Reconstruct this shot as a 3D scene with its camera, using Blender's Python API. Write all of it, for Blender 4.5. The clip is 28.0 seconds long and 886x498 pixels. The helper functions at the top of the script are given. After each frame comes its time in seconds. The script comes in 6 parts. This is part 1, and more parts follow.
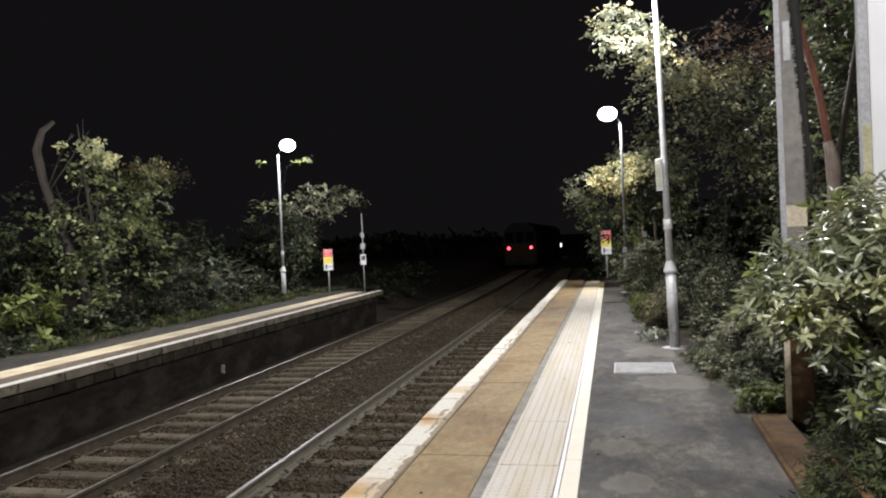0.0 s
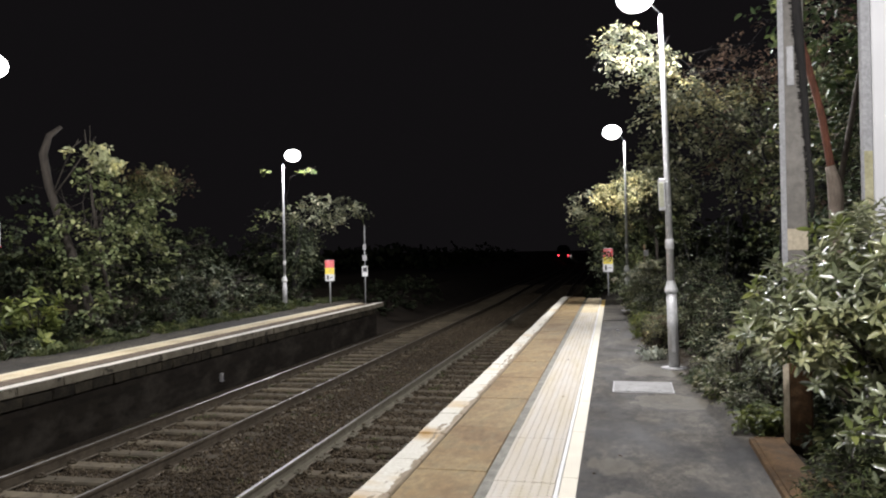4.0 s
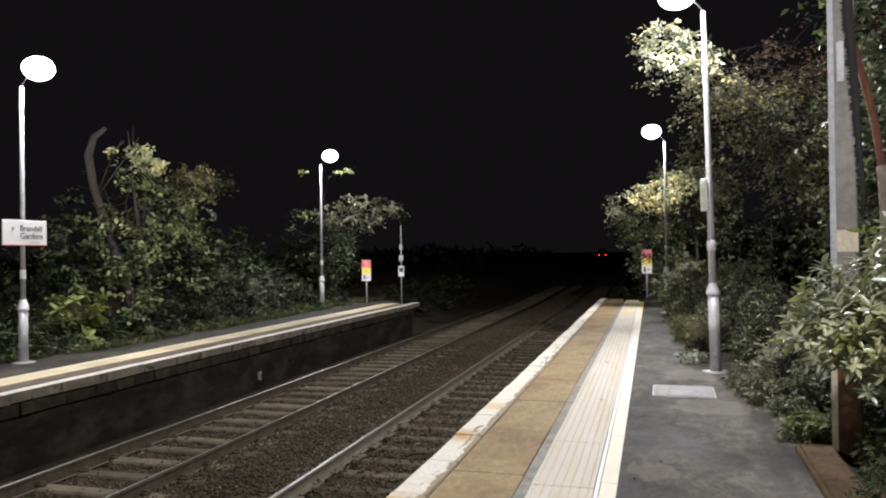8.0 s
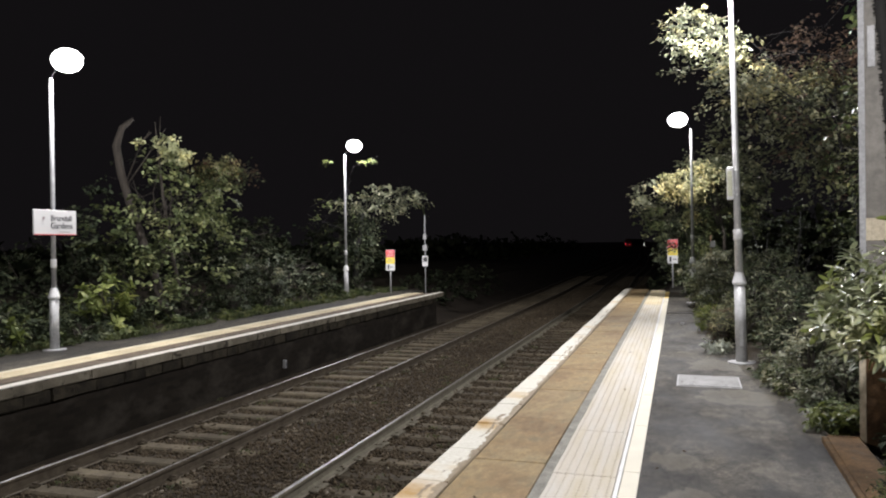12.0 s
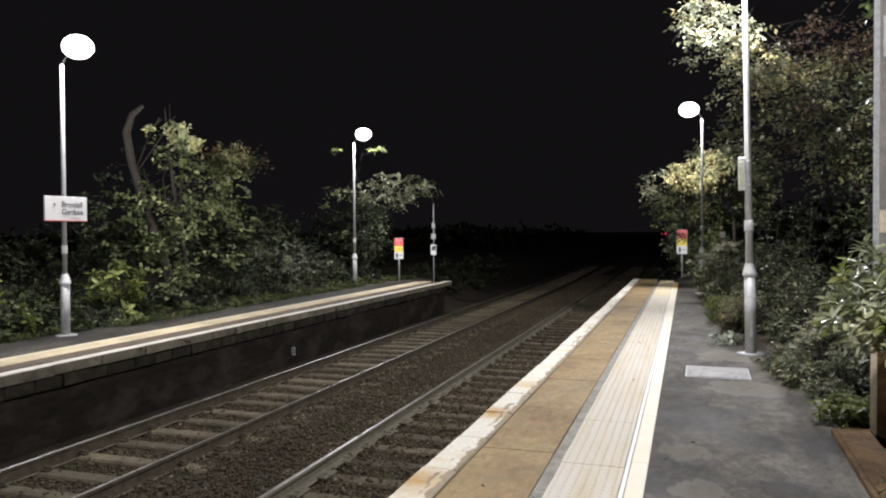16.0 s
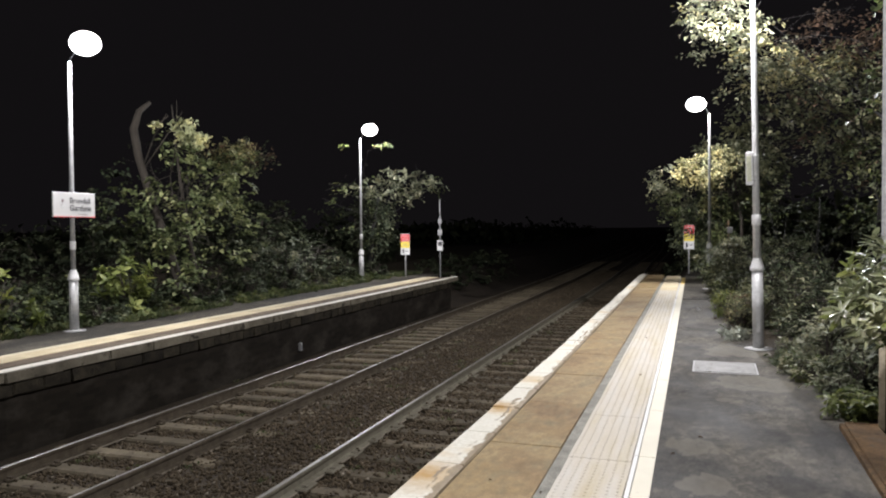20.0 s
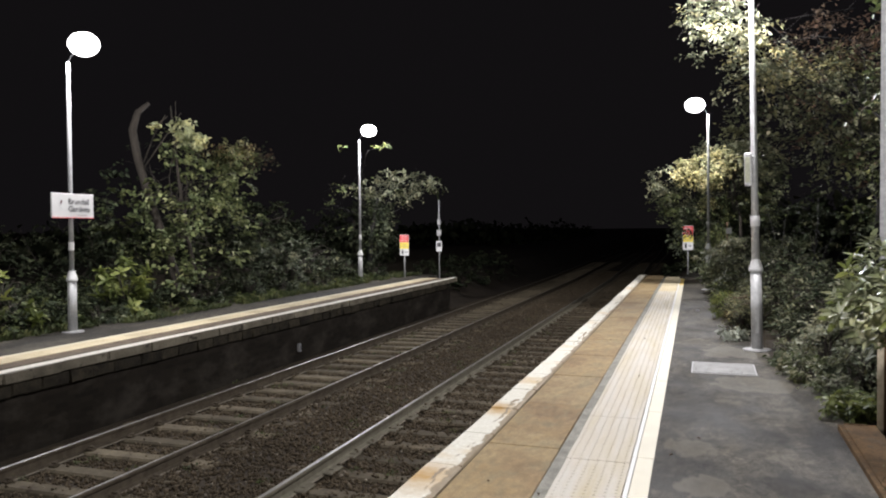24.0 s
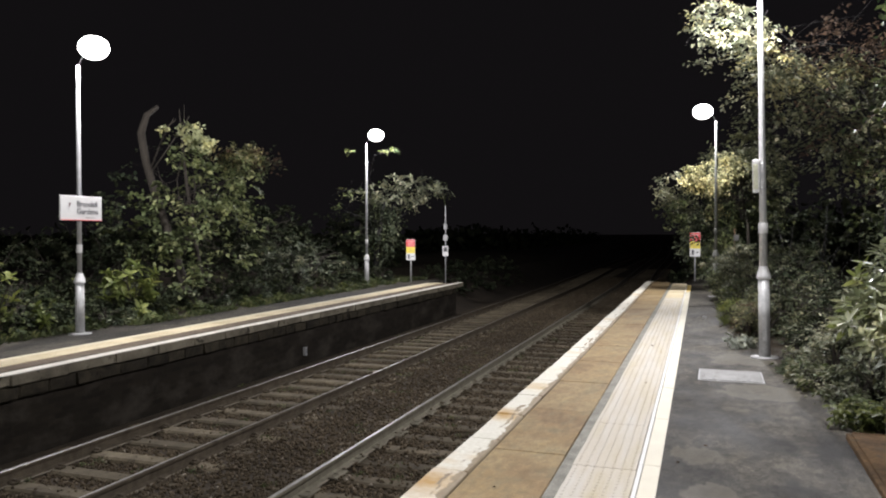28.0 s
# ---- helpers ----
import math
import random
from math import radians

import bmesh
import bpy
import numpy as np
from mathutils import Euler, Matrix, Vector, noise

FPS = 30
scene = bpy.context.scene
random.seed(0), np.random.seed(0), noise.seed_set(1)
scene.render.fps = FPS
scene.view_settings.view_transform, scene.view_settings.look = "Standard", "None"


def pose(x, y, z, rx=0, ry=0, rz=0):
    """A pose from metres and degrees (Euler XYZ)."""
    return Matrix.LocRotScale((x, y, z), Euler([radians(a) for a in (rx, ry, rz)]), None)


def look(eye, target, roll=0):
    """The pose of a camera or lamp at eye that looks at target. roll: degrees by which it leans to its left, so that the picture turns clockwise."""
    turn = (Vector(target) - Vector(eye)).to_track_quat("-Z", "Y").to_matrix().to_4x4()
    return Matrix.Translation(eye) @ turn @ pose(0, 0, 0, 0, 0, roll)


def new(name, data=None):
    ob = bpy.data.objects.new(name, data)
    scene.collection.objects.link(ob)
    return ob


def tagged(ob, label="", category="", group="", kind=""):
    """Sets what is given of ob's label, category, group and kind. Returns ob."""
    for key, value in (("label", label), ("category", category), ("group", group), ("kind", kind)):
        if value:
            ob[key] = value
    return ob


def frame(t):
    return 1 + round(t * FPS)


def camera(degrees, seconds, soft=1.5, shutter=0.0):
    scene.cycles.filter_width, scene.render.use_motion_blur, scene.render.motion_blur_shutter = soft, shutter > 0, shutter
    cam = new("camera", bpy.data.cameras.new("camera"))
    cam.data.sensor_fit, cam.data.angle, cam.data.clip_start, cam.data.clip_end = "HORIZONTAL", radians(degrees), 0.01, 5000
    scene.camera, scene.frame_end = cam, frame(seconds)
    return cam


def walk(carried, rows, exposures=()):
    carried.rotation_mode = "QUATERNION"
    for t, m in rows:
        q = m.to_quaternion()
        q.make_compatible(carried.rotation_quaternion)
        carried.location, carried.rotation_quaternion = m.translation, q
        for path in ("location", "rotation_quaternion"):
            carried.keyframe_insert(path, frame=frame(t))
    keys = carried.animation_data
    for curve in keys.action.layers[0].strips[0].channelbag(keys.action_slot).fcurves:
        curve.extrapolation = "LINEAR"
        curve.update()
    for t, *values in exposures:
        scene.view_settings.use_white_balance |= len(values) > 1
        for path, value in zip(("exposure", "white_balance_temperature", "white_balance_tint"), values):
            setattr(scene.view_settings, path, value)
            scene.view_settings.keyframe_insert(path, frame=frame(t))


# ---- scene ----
cam = camera(61.6, 28.0, soft=2.05)
PATH = [
    (0, (1.894, 0.166, 1.763), (1.452, 2.116, 1.737), -2.5),
    (0.5, (1.898, 0.154, 1.767), (1.47, 2.108, 1.745), -2.1),
    (1, (1.895, 0.171, 1.767), (1.467, 2.125, 1.746), -1.7),
    (1.5, (1.888, 0.176, 1.766), (1.449, 2.127, 1.746), -1.4),
    (2, (1.889, 0.184, 1.772), (1.437, 2.133, 1.757), -1.3),
    (2.5, (1.885, 0.176, 1.765), (1.437, 2.126, 1.762), -1.1),
    (3, (1.887, 0.158, 1.77), (1.441, 2.107, 1.773), -1.0),
    (3.5, (1.899, 0.131, 1.776), (1.455, 2.081, 1.782), -1.1),
    (5.5, (1.903, 0.161, 1.773), (1.44, 2.106, 1.794), -0.9),
    (6, (1.897, 0.17, 1.775), (1.425, 2.113, 1.797), -0.9),
    (6.5, (1.888, 0.171, 1.772), (1.403, 2.112, 1.794), -0.8),
    (7, (1.88, 0.166, 1.778), (1.377, 2.101, 1.797), -0.8),
    (7.5, (1.881, 0.178, 1.771), (1.36, 2.109, 1.789), -0.8),
    (8, (1.878, 0.184, 1.772), (1.338, 2.11, 1.785), -0.8),
    (8.5, (1.883, 0.185, 1.768), (1.331, 2.107, 1.776), -0.8),
    (9, (1.888, 0.166, 1.768), (1.321, 2.084, 1.772), -0.8),
    (9.5, (1.883, 0.178, 1.766), (1.299, 2.091, 1.765), -0.7),
    (10, (1.892, 0.177, 1.767), (1.295, 2.085, 1.762), -0.8),
    (10.5, (1.89, 0.182, 1.764), (1.286, 2.089, 1.758), -0.7),
    (11, (1.891, 0.185, 1.758), (1.289, 2.092, 1.75), -0.8),
    (11.5, (1.891, 0.183, 1.763), (1.29, 2.091, 1.753), -0.8),
    (12, (1.897, 0.186, 1.76), (1.294, 2.093, 1.747), -0.8),
    (12.5, (1.888, 0.181, 1.759), (1.284, 2.088, 1.745), -0.8),
    (14.5, (1.88, 0.181, 1.762), (1.269, 2.086, 1.743), -0.6),
    (15, (1.879, 0.187, 1.763), (1.263, 2.09, 1.741), -0.5),
    (15.5, (1.879, 0.194, 1.76), (1.259, 2.095, 1.728), -0.4),
    (16, (1.881, 0.187, 1.762), (1.257, 2.087, 1.719), -0.4),
    (16.5, (1.878, 0.177, 1.759), (1.252, 2.076, 1.713), -0.3),
    (17, (1.883, 0.184, 1.756), (1.253, 2.082, 1.708), -0.3),
    (17.5, (1.886, 0.183, 1.753), (1.254, 2.08, 1.704), -0.3),
    (18, (1.887, 0.187, 1.756), (1.253, 2.083, 1.705), -0.3),
    (18.5, (1.883, 0.183, 1.754), (1.247, 2.079, 1.702), -0.3),
    (19, (1.882, 0.181, 1.758), (1.244, 2.076, 1.705), -0.3),
    (19.5, (1.884, 0.18, 1.752), (1.245, 2.075, 1.698), -0.4),
    (20, (1.878, 0.182, 1.754), (1.238, 2.076, 1.7), -0.5),
    (20.5, (1.887, 0.18, 1.758), (1.246, 2.073, 1.701), -0.6),
    (21, (1.886, 0.189, 1.75), (1.245, 2.083, 1.693), -0.6),
    (21.5, (1.883, 0.181, 1.758), (1.242, 2.075, 1.7), -0.6),
    (23.5, (1.878, 0.184, 1.755), (1.243, 2.08, 1.699), -0.5),
    (24, (1.885, 0.188, 1.757), (1.247, 2.082, 1.705), -0.5),
    (24.5, (1.875, 0.187, 1.755), (1.235, 2.081, 1.705), -0.5),
    (25, (1.873, 0.188, 1.761), (1.231, 2.082, 1.711), -0.5),
    (25.5, (1.866, 0.195, 1.757), (1.223, 2.089, 1.708), -0.4),
    (26, (1.86, 0.195, 1.755), (1.215, 2.087, 1.709), -0.4),
    (26.5, (1.859, 0.2, 1.756), (1.212, 2.092, 1.712), -0.2),
    (27, (1.871, 0.189, 1.76), (1.221, 2.08, 1.716), -0.1),
    (27.5, (1.874, 0.188, 1.758), (1.222, 2.078, 1.717), -0.1),
    (28, (1.877, 0.187, 1.758), (1.223, 2.077, 1.719), -0.1),
]
walk(cam, [(t, look(eye, target, roll)) for t, eye, target, roll in PATH])

# ---- light: night, platform lamps only ----
world = bpy.data.worlds.new("night")
world.use_nodes = True
scene.world = world
world.node_tree.nodes["Background"].inputs[0].default_value = (0.60, 0.53, 0.60, 1)
world.node_tree.nodes["Background"].inputs[1].default_value = 0.0062
scene.view_settings.exposure = 0.62

# lamp posts: base x, y, top z of the column, arm direction (+1 towards +x), watts
LAMPS = [
    (-8.52, 10.52, 4.78, 1, 1380), (-8.83, 23.2, 4.86, 1, 1380), (-8.3, -2.1, 4.8, 1, 1280),
    (2.75, 11.6, 5.28, -1, 2000), (2.29, 22.4, 4.95, -1, 1950), (3.05, 0.9, 5.28, -1, 2080),
]
for bx, by, bz, s, watts in LAMPS:
    ld = bpy.data.lights.new("lamp_light", "POINT")
    ld.energy, ld.color, ld.shadow_soft_size = watts, (0.985, 0.965, 1.0), 0.11
    lo = new("lamp_light", ld)
    lo.location = (bx + s * 0.37, by, bz + 0.235)


# ---- materials ----
def mat(name, build):
    m = bpy.data.materials.new(name)
    m.use_nodes = True
    nt = m.node_tree
    bsdf = nt.nodes["Principled BSDF"]
    build(nt, bsdf)
    return m


def node(nt, kind, **kw):
    n = nt.nodes.new(kind)
    for k, v in kw.items():
        n.inputs[k].default_value = v
    return n


def coords(nt, kind="Object", scale=(1, 1, 1)):
    tc = nt.nodes.new("ShaderNodeTexCoord")
    mp = nt.nodes.new("ShaderNodeMapping")
    mp.inputs["Scale"].default_value = scale
    nt.links.new(tc.outputs[kind], mp.inputs["Vector"])
    return mp.outputs["Vector"]


def world_pos(nt, scale=(1, 1, 1)):
    g = nt.nodes.new("ShaderNodeNewGeometry")
    mp = nt.nodes.new("ShaderNodeMapping")
    mp.inputs["Scale"].default_value = scale
    nt.links.new(g.outputs["Position"], mp.inputs["Vector"])
    return mp.outputs["Vector"]


def noise_tex(nt, vec, scale, detail=6.0, rough=0.6):
    n = node(nt, "ShaderNodeTexNoise", Scale=scale, Detail=detail, Roughness=rough)
    nt.links.new(vec, n.inputs["Vector"])
    return n.outputs["Fac"]


def ramp(nt, fac, stops):
    r = nt.nodes.new("ShaderNodeValToRGB")
    el = r.color_ramp.elements
    while len(el) < len(stops):
        el.new(0.5)
    for e, (p, c) in zip(el, stops):
        e.position = p
        e.color = (*c, 1) if len(c) == 3 else c
    nt.links.new(fac, r.inputs["Fac"])
    return r.outputs["Color"]


def mix(nt, fac, a, b, mode="MIX"):
    n = nt.nodes.new("ShaderNodeMix")
    n.data_type, n.blend_type = "RGBA", mode
    for sock, v in ((n.inputs[0], fac), (n.inputs[6], a), (n.inputs[7], b)):
        if isinstance(v, (int, float)):
            sock.default_value = v
        elif isinstance(v, tuple):
            sock.default_value = (*v, 1)
        else:
            nt.links.new(v, sock)
    return n.outputs[2]


def bump(nt, bsdf, fac, strength=0.4, distance=0.01):
    b = node(nt, "ShaderNodeBump", Strength=strength, Distance=distance)
    nt.links.new(fac, b.inputs["Height"])
    nt.links.new(b.outputs["Normal"], bsdf.inputs["Normal"])


def rnd(nt):
    return nt.nodes.new("ShaderNodeObjectInfo").outputs["Random"]


def island(nt):
    return nt.nodes.new("ShaderNodeNewGeometry").outputs["Random Per Island"]


def grainy(name, dark, light, scale=3.0, grain=60.0, rough=0.85, metal=0.0, bump_s=0.3, bump_d=0.005, vary=0.0, spots=None):
    def build(nt, b):
        v = world_pos(nt)
        big = noise_tex(nt, v, scale, 5, 0.6)
        c = ramp(nt, big, [(0.3, dark), (0.7, light)])
        fine = noise_tex(nt, v, grain, 4, 0.7)
        c = mix(nt, 0.55, c, ramp(nt, fine, [(0.3, (0.45, 0.45, 0.45)), (0.7, (1.25, 1.25, 1.25))]), "MULTIPLY")
        if vary:
            r = ramp(nt, rnd(nt), [(0.0, (1 - vary,) * 3), (1.0, (1 + vary,) * 3)])
            c = mix(nt, 1.0, c, r, "MULTIPLY")
        if spots:
            s = noise_tex(nt, v, spots[0], 5, 0.65)
            c = mix(nt, ramp(nt, s, [(spots[1], (0, 0, 0)), (spots[1] + 0.06, (1, 1, 1))]), c, spots[2])
        nt.links.new(c, b.inputs["Base Color"])
        b.inputs["Roughness"].default_value, b.inputs["Metallic"].default_value = rough, metal
        if rough >= 0.8:
            b.inputs["Specular IOR Level"].default_value = 0.18
        bump(nt, b, fine, bump_s, bump_d)
    return mat(name, build)


def plain(name, col, rough):
    def build(nt, b):
        n = noise_tex(nt, world_pos(nt), 1.7, 5, 0.6)
        c = mix(nt, 0.6, col, ramp(nt, n, [(0.35, tuple(x * 0.86 for x in col)), (0.65, tuple(min(1, x * 1.04) for x in col))]))
        nt.links.new(c, b.inputs["Base Color"])
        b.inputs["Roughness"].default_value = rough
    return mat(name, build)


def dull(name, col):
    def build(nt, b):
        n = noise_tex(nt, world_pos(nt), 3.0, 4)
        nt.links.new(mix(nt, n, col, tuple(x * 0.6 for x in col)), b.inputs["Base Color"])
        b.inputs["Roughness"].default_value = 0.95
        b.inputs["Specular IOR Level"].default_value = 0.05
    return mat(name, build)


def asphalt_build(nt, b):
    v = world_pos(nt)
    vs = world_pos(nt, (1.0, 0.5, 1.0))
    big = noise_tex(nt, vs, 1.5, 8, 0.66)
    c = ramp(nt, big, [(0.38, (0.048, 0.046, 0.0432)), (0.46, (0.075, 0.072, 0.067)), (0.54, (0.088, 0.084, 0.077)), (0.62, (0.104, 0.099, 0.090)), (0.72, (0.14, 0.132, 0.117))])
    blot = noise_tex(nt, vs, 3.6, 7, 0.62)
    c = mix(nt, 0.85, c, ramp(nt, blot, [(0.40, (0.55, 0.55, 0.55)), (0.47, (0.88, 0.87, 0.86)), (0.56, (1.02, 1.01, 0.99)), (0.62, (1.22, 1.19, 1.14))]), "MULTIPLY")
    mid = noise_tex(nt, world_pos(nt, (1.0, 0.6, 1.0)), 11.0, 8, 0.75)
    c = mix(nt, 0.75, c, ramp(nt, mid, [(0.40, (0.5, 0.49, 0.48)), (0.5, (0.98, 0.96, 0.94)), (0.62, (1.6, 1.55, 1.46))]), "MULTIPLY")
    grit = noise_tex(nt, v, 130, 3, 0.85)
    c = mix(nt, 0.8, c, ramp(nt, grit, [(0.38, (0.35, 0.35, 0.35)), (0.66, (1.6, 1.57, 1.5))]), "MULTIPLY")
    sand = noise_tex(nt, world_pos(nt, (1.0, 0.62, 1.0)), 1.9, 9, 0.6)
    patch = ramp(nt, sand, [(0.575, (0, 0, 0)), (0.60, (0.5, 0.5, 0.5)), (0.64, (0.3, 0.3, 0.3)), (0.72, (0.6, 0.6, 0.6))])
    c = mix(nt, patch, c, (0.10, 0.090, 0.072))
    chips = noise_tex(nt, v, 38, 5, 0.8)
    c = mix(nt, 0.7, c, ramp(nt, chips, [(0.36, (0.5, 0.5, 0.5)), (0.5, (0.95, 0.95, 0.95)), (0.68, (1.9, 1.86, 1.8))]), "MULTIPLY")
    # darker, damper asphalt by the bed's corner
    damp = noise_tex(nt, vs, 0.8, 5, 0.6)
    c = mix(nt, ramp(nt, damp, [(0.46, (0, 0, 0)), (0.56, (0.55, 0.55, 0.55))]), c, (0.014, 0.0138, 0.014))
    # sandy wash round the lamp post and the cover
    for sx, sy, rad in ((2.5, 11.3, 0.9), (2.5, 9.1, 0.55), (1.86, 6.4, 0.30), (1.95, 5.5, 0.32), (2.57, 6.27, 0.2), (2.35, 7.6, 0.16), (2.25, 8.1, 0.13)):
        dist = nt.nodes.new("ShaderNodeVectorMath")
        dist.operation = "DISTANCE"
        nt.links.new(v, dist.inputs[0])
        dist.inputs[1].default_value = (sx, sy, 0)
        ragged = nt.nodes.new("ShaderNodeMath")
        ragged.operation = "MULTIPLY_ADD"
        nt.links.new(noise_tex(nt, vs, 4.5, 7, 0.6), ragged.inputs[0])
        ragged.inputs[1].default_value = 1.0
        nt.links.new(dist.outputs["Value"], ragged.inputs[2])
        c = mix(nt, ramp(nt, ragged.outputs[0], [(0.45, (0.4, 0.4, 0.4)), (min(rad + 0.38, 0.95), (0.65, 0.65, 0.65)), (min(rad + 0.43, 1.0), (0, 0, 0))]), c, (0.125, 0.114, 0.093))
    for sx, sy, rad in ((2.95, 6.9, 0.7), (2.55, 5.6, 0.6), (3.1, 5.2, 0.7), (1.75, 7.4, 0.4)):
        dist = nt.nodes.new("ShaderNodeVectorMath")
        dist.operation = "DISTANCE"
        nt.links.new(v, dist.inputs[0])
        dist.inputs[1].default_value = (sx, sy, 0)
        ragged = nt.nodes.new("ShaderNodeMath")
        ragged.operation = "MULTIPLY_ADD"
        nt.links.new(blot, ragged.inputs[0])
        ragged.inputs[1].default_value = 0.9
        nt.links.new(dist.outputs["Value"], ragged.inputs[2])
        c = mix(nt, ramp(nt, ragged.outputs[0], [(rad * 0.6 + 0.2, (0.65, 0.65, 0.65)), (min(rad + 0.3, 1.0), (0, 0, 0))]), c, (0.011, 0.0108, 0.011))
    cr = node(nt, "ShaderNodeTexVoronoi", Scale=0.75)
    cr.feature = "DISTANCE_TO_EDGE"
    wob = nt.nodes.new("ShaderNodeVectorMath")
    wob.operation = "MULTIPLY_ADD"
    ns = node(nt, "ShaderNodeTexNoise", Scale=2.5, Detail=6.0)
    nt.links.new(v, ns.inputs["Vector"])
    nt.links.new(ns.outputs["Color"], wob.inputs[0])
    wob.inputs[1].default_value = (0.7, 0.7, 0.0)
    nt.links.new(v, wob.inputs[2])
    nt.links.new(wob.outputs[0], cr.inputs["Vector"])
    c = mix(nt, ramp(nt, cr.outputs["Distance"], [(0.0, (0.35, 0.35, 0.35)), (0.010, (0, 0, 0))]), c, (0.014, 0.014, 0.014))
    c = mix(nt, 1.0, c, (1.0, 0.985, 0.93), "MULTIPLY")
    nt.links.new(c, b.inputs["Base Color"])
    nt.links.new(ramp(nt, big, [(0.35, (0.62,) * 3), (0.7, (0.9,) * 3)]), b.inputs["Roughness"])
    b.inputs["Specular IOR Level"].default_value = 0.22
    bump(nt, b, grit, 0.6, 0.004)


def white_coping_build(nt, b):
    v = world_pos(nt)
    chip = noise_tex(nt, world_pos(nt, (1, 0.55, 1)), 11, 6, 0.65)
    stain = noise_tex(nt, world_pos(nt, (0.5, 1, 1)), 1.1, 4, 0.55)
    c = ramp(nt, noise_tex(nt, v, 30, 4, 0.6), [(0.3, (0.575, 0.545, 0.455)), (0.7, (0.71, 0.69, 0.61))])
    c = mix(nt, ramp(nt, stain, [(0.55, (0, 0, 0)), (0.68, (0.8, 0.8, 0.8))]), c, (0.50, 0.33, 0.11))
    for sx, sy, rad in ((0.10, 7.2, 0.34), (0.05, 5.1, 0.5), (0.2, 4.2, 0.4)):
        g = nt.nodes.new("ShaderNodeNewGeometry")
        dist = nt.nodes.new("ShaderNodeVectorMath")
        dist.operation = "DISTANCE"
        nt.links.new(g.outputs["Position"], dist.inputs[0])
        dist.inputs[1].default_value = (sx, sy, 0)
        ragged = nt.nodes.new("ShaderNodeMath")
        ragged.operation = "MULTIPLY_ADD"
        nt.links.new(noise_tex(nt, v, 7, 4), ragged.inputs[0])
        ragged.inputs[1].default_value = 0.4
        nt.links.new(dist.outputs["Value"], ragged.inputs[2])
        c = mix(nt, ramp(nt, ragged.outputs[0], [(0.2, (0.95, 0.95, 0.95)), (rad + 0.15, (0, 0, 0))]), c, (0.40, 0.235, 0.06))
    c = mix(nt, ramp(nt, chip, [(0.665, (0, 0, 0)), (0.685, (1, 1, 1))]), c, (0.20, 0.17, 0.115))
    sep = nt.nodes.new("ShaderNodeSeparateXYZ")
    nt.links.new(coords(nt), sep.inputs[0])
    add = nt.nodes.new("ShaderNodeMath")
    add.operation = "MULTIPLY_ADD"
    nt.links.new(noise_tex(nt, world_pos(nt, (1, 0.6, 1)), 4.5, 8, 0.68), add.inputs[0])
    add.inputs[1].default_value = 0.22
    nt.links.new(sep.outputs[0], add.inputs[2])
    c = mix(nt, ramp(nt, add.outputs[0], [(0.330, (0, 0, 0)), (0.342, (1, 1, 1))]), c, mix(nt, chip, (0.17, 0.125, 0.075), (0.35, 0.285, 0.185)))
    # a broken line of flaked paint where the stone has worn
    flake = ramp(nt, add.outputs[0], [(0.270, (0, 0, 0)), (0.278, (1, 1, 1)), (0.300, (1, 1, 1)), (0.306, (0, 0, 0))])
    broken = ramp(nt, noise_tex(nt, world_pos(nt, (1, 0.35, 1)), 3.2, 5, 0.6), [(0.53, (0, 0, 0)), (0.57, (1, 1, 1))])
    c = mix(nt, mix(nt, 1.0, flake, broken, "MULTIPLY"), c, (0.24, 0.19, 0.125))
    nt.links.new(c, b.inputs["Base Color"])
    b.inputs["Roughness"].default_value = 0.7
    bump(nt, b, chip, 0.35, 0.004)


def slab_build(nt, b):
    v = world_pos(nt)
    base = mix(nt, rnd(nt), (0.250, 0.171, 0.074), (0.275, 0.207, 0.112))
    st = noise_tex(nt, world_pos(nt, (1.0, 0.55, 1)), 2.6, 6, 0.65)
    c = mix(nt, ramp(nt, st, [(0.42, (0, 0, 0)), (0.58, (1, 1, 1))]), base, (0.278, 0.207, 0.104))
    sp = noise_tex(nt, world_pos(nt, (1.0, 0.5, 1)), 5.5, 6, 0.7)
    c = mix(nt, ramp(nt, sp, [(0.5, (0, 0, 0)), (0.75, (0.6, 0.6, 0.6))]), c, (0.30, 0.196, 0.074))
    dk = noise_tex(nt, world_pos(nt, (1.0, 0.6, 1)), 1.3, 7, 0.62)
    c = mix(nt, ramp(nt, dk, [(0.47, (0, 0, 0)), (0.62, (0.7, 0.7, 0.7))]), c, (0.155, 0.090, 0.039))
    olive = noise_tex(nt, world_pos(nt, (1.0, 0.5, 1)), 3.3, 6, 0.65)
    c = mix(nt, ramp(nt, olive, [(0.52, (0, 0, 0)), (0.62, (0.6, 0.6, 0.6))]), c, (0.19, 0.155, 0.085))
    mid = noise_tex(nt, world_pos(nt, (1.0, 0.5, 1)), 14, 7, 0.72)
    c = mix(nt, 0.7, c, ramp(nt, mid, [(0.35, (0.68, 0.66, 0.62)), (0.65, (1.28, 1.27, 1.22))]), "MULTIPLY")
    fine = noise_tex(nt, v, 90, 4, 0.7)
    c = mix(nt, 0.5, c, ramp(nt, fine, [(0.3, (0.6,) * 3), (0.7, (1.3,) * 3)]), "MULTIPLY")
    nt.links.new(c, b.inputs["Base Color"])
    b.inputs["Roughness"].default_value = 0.8
    bump(nt, b, fine, 0.25, 0.003)


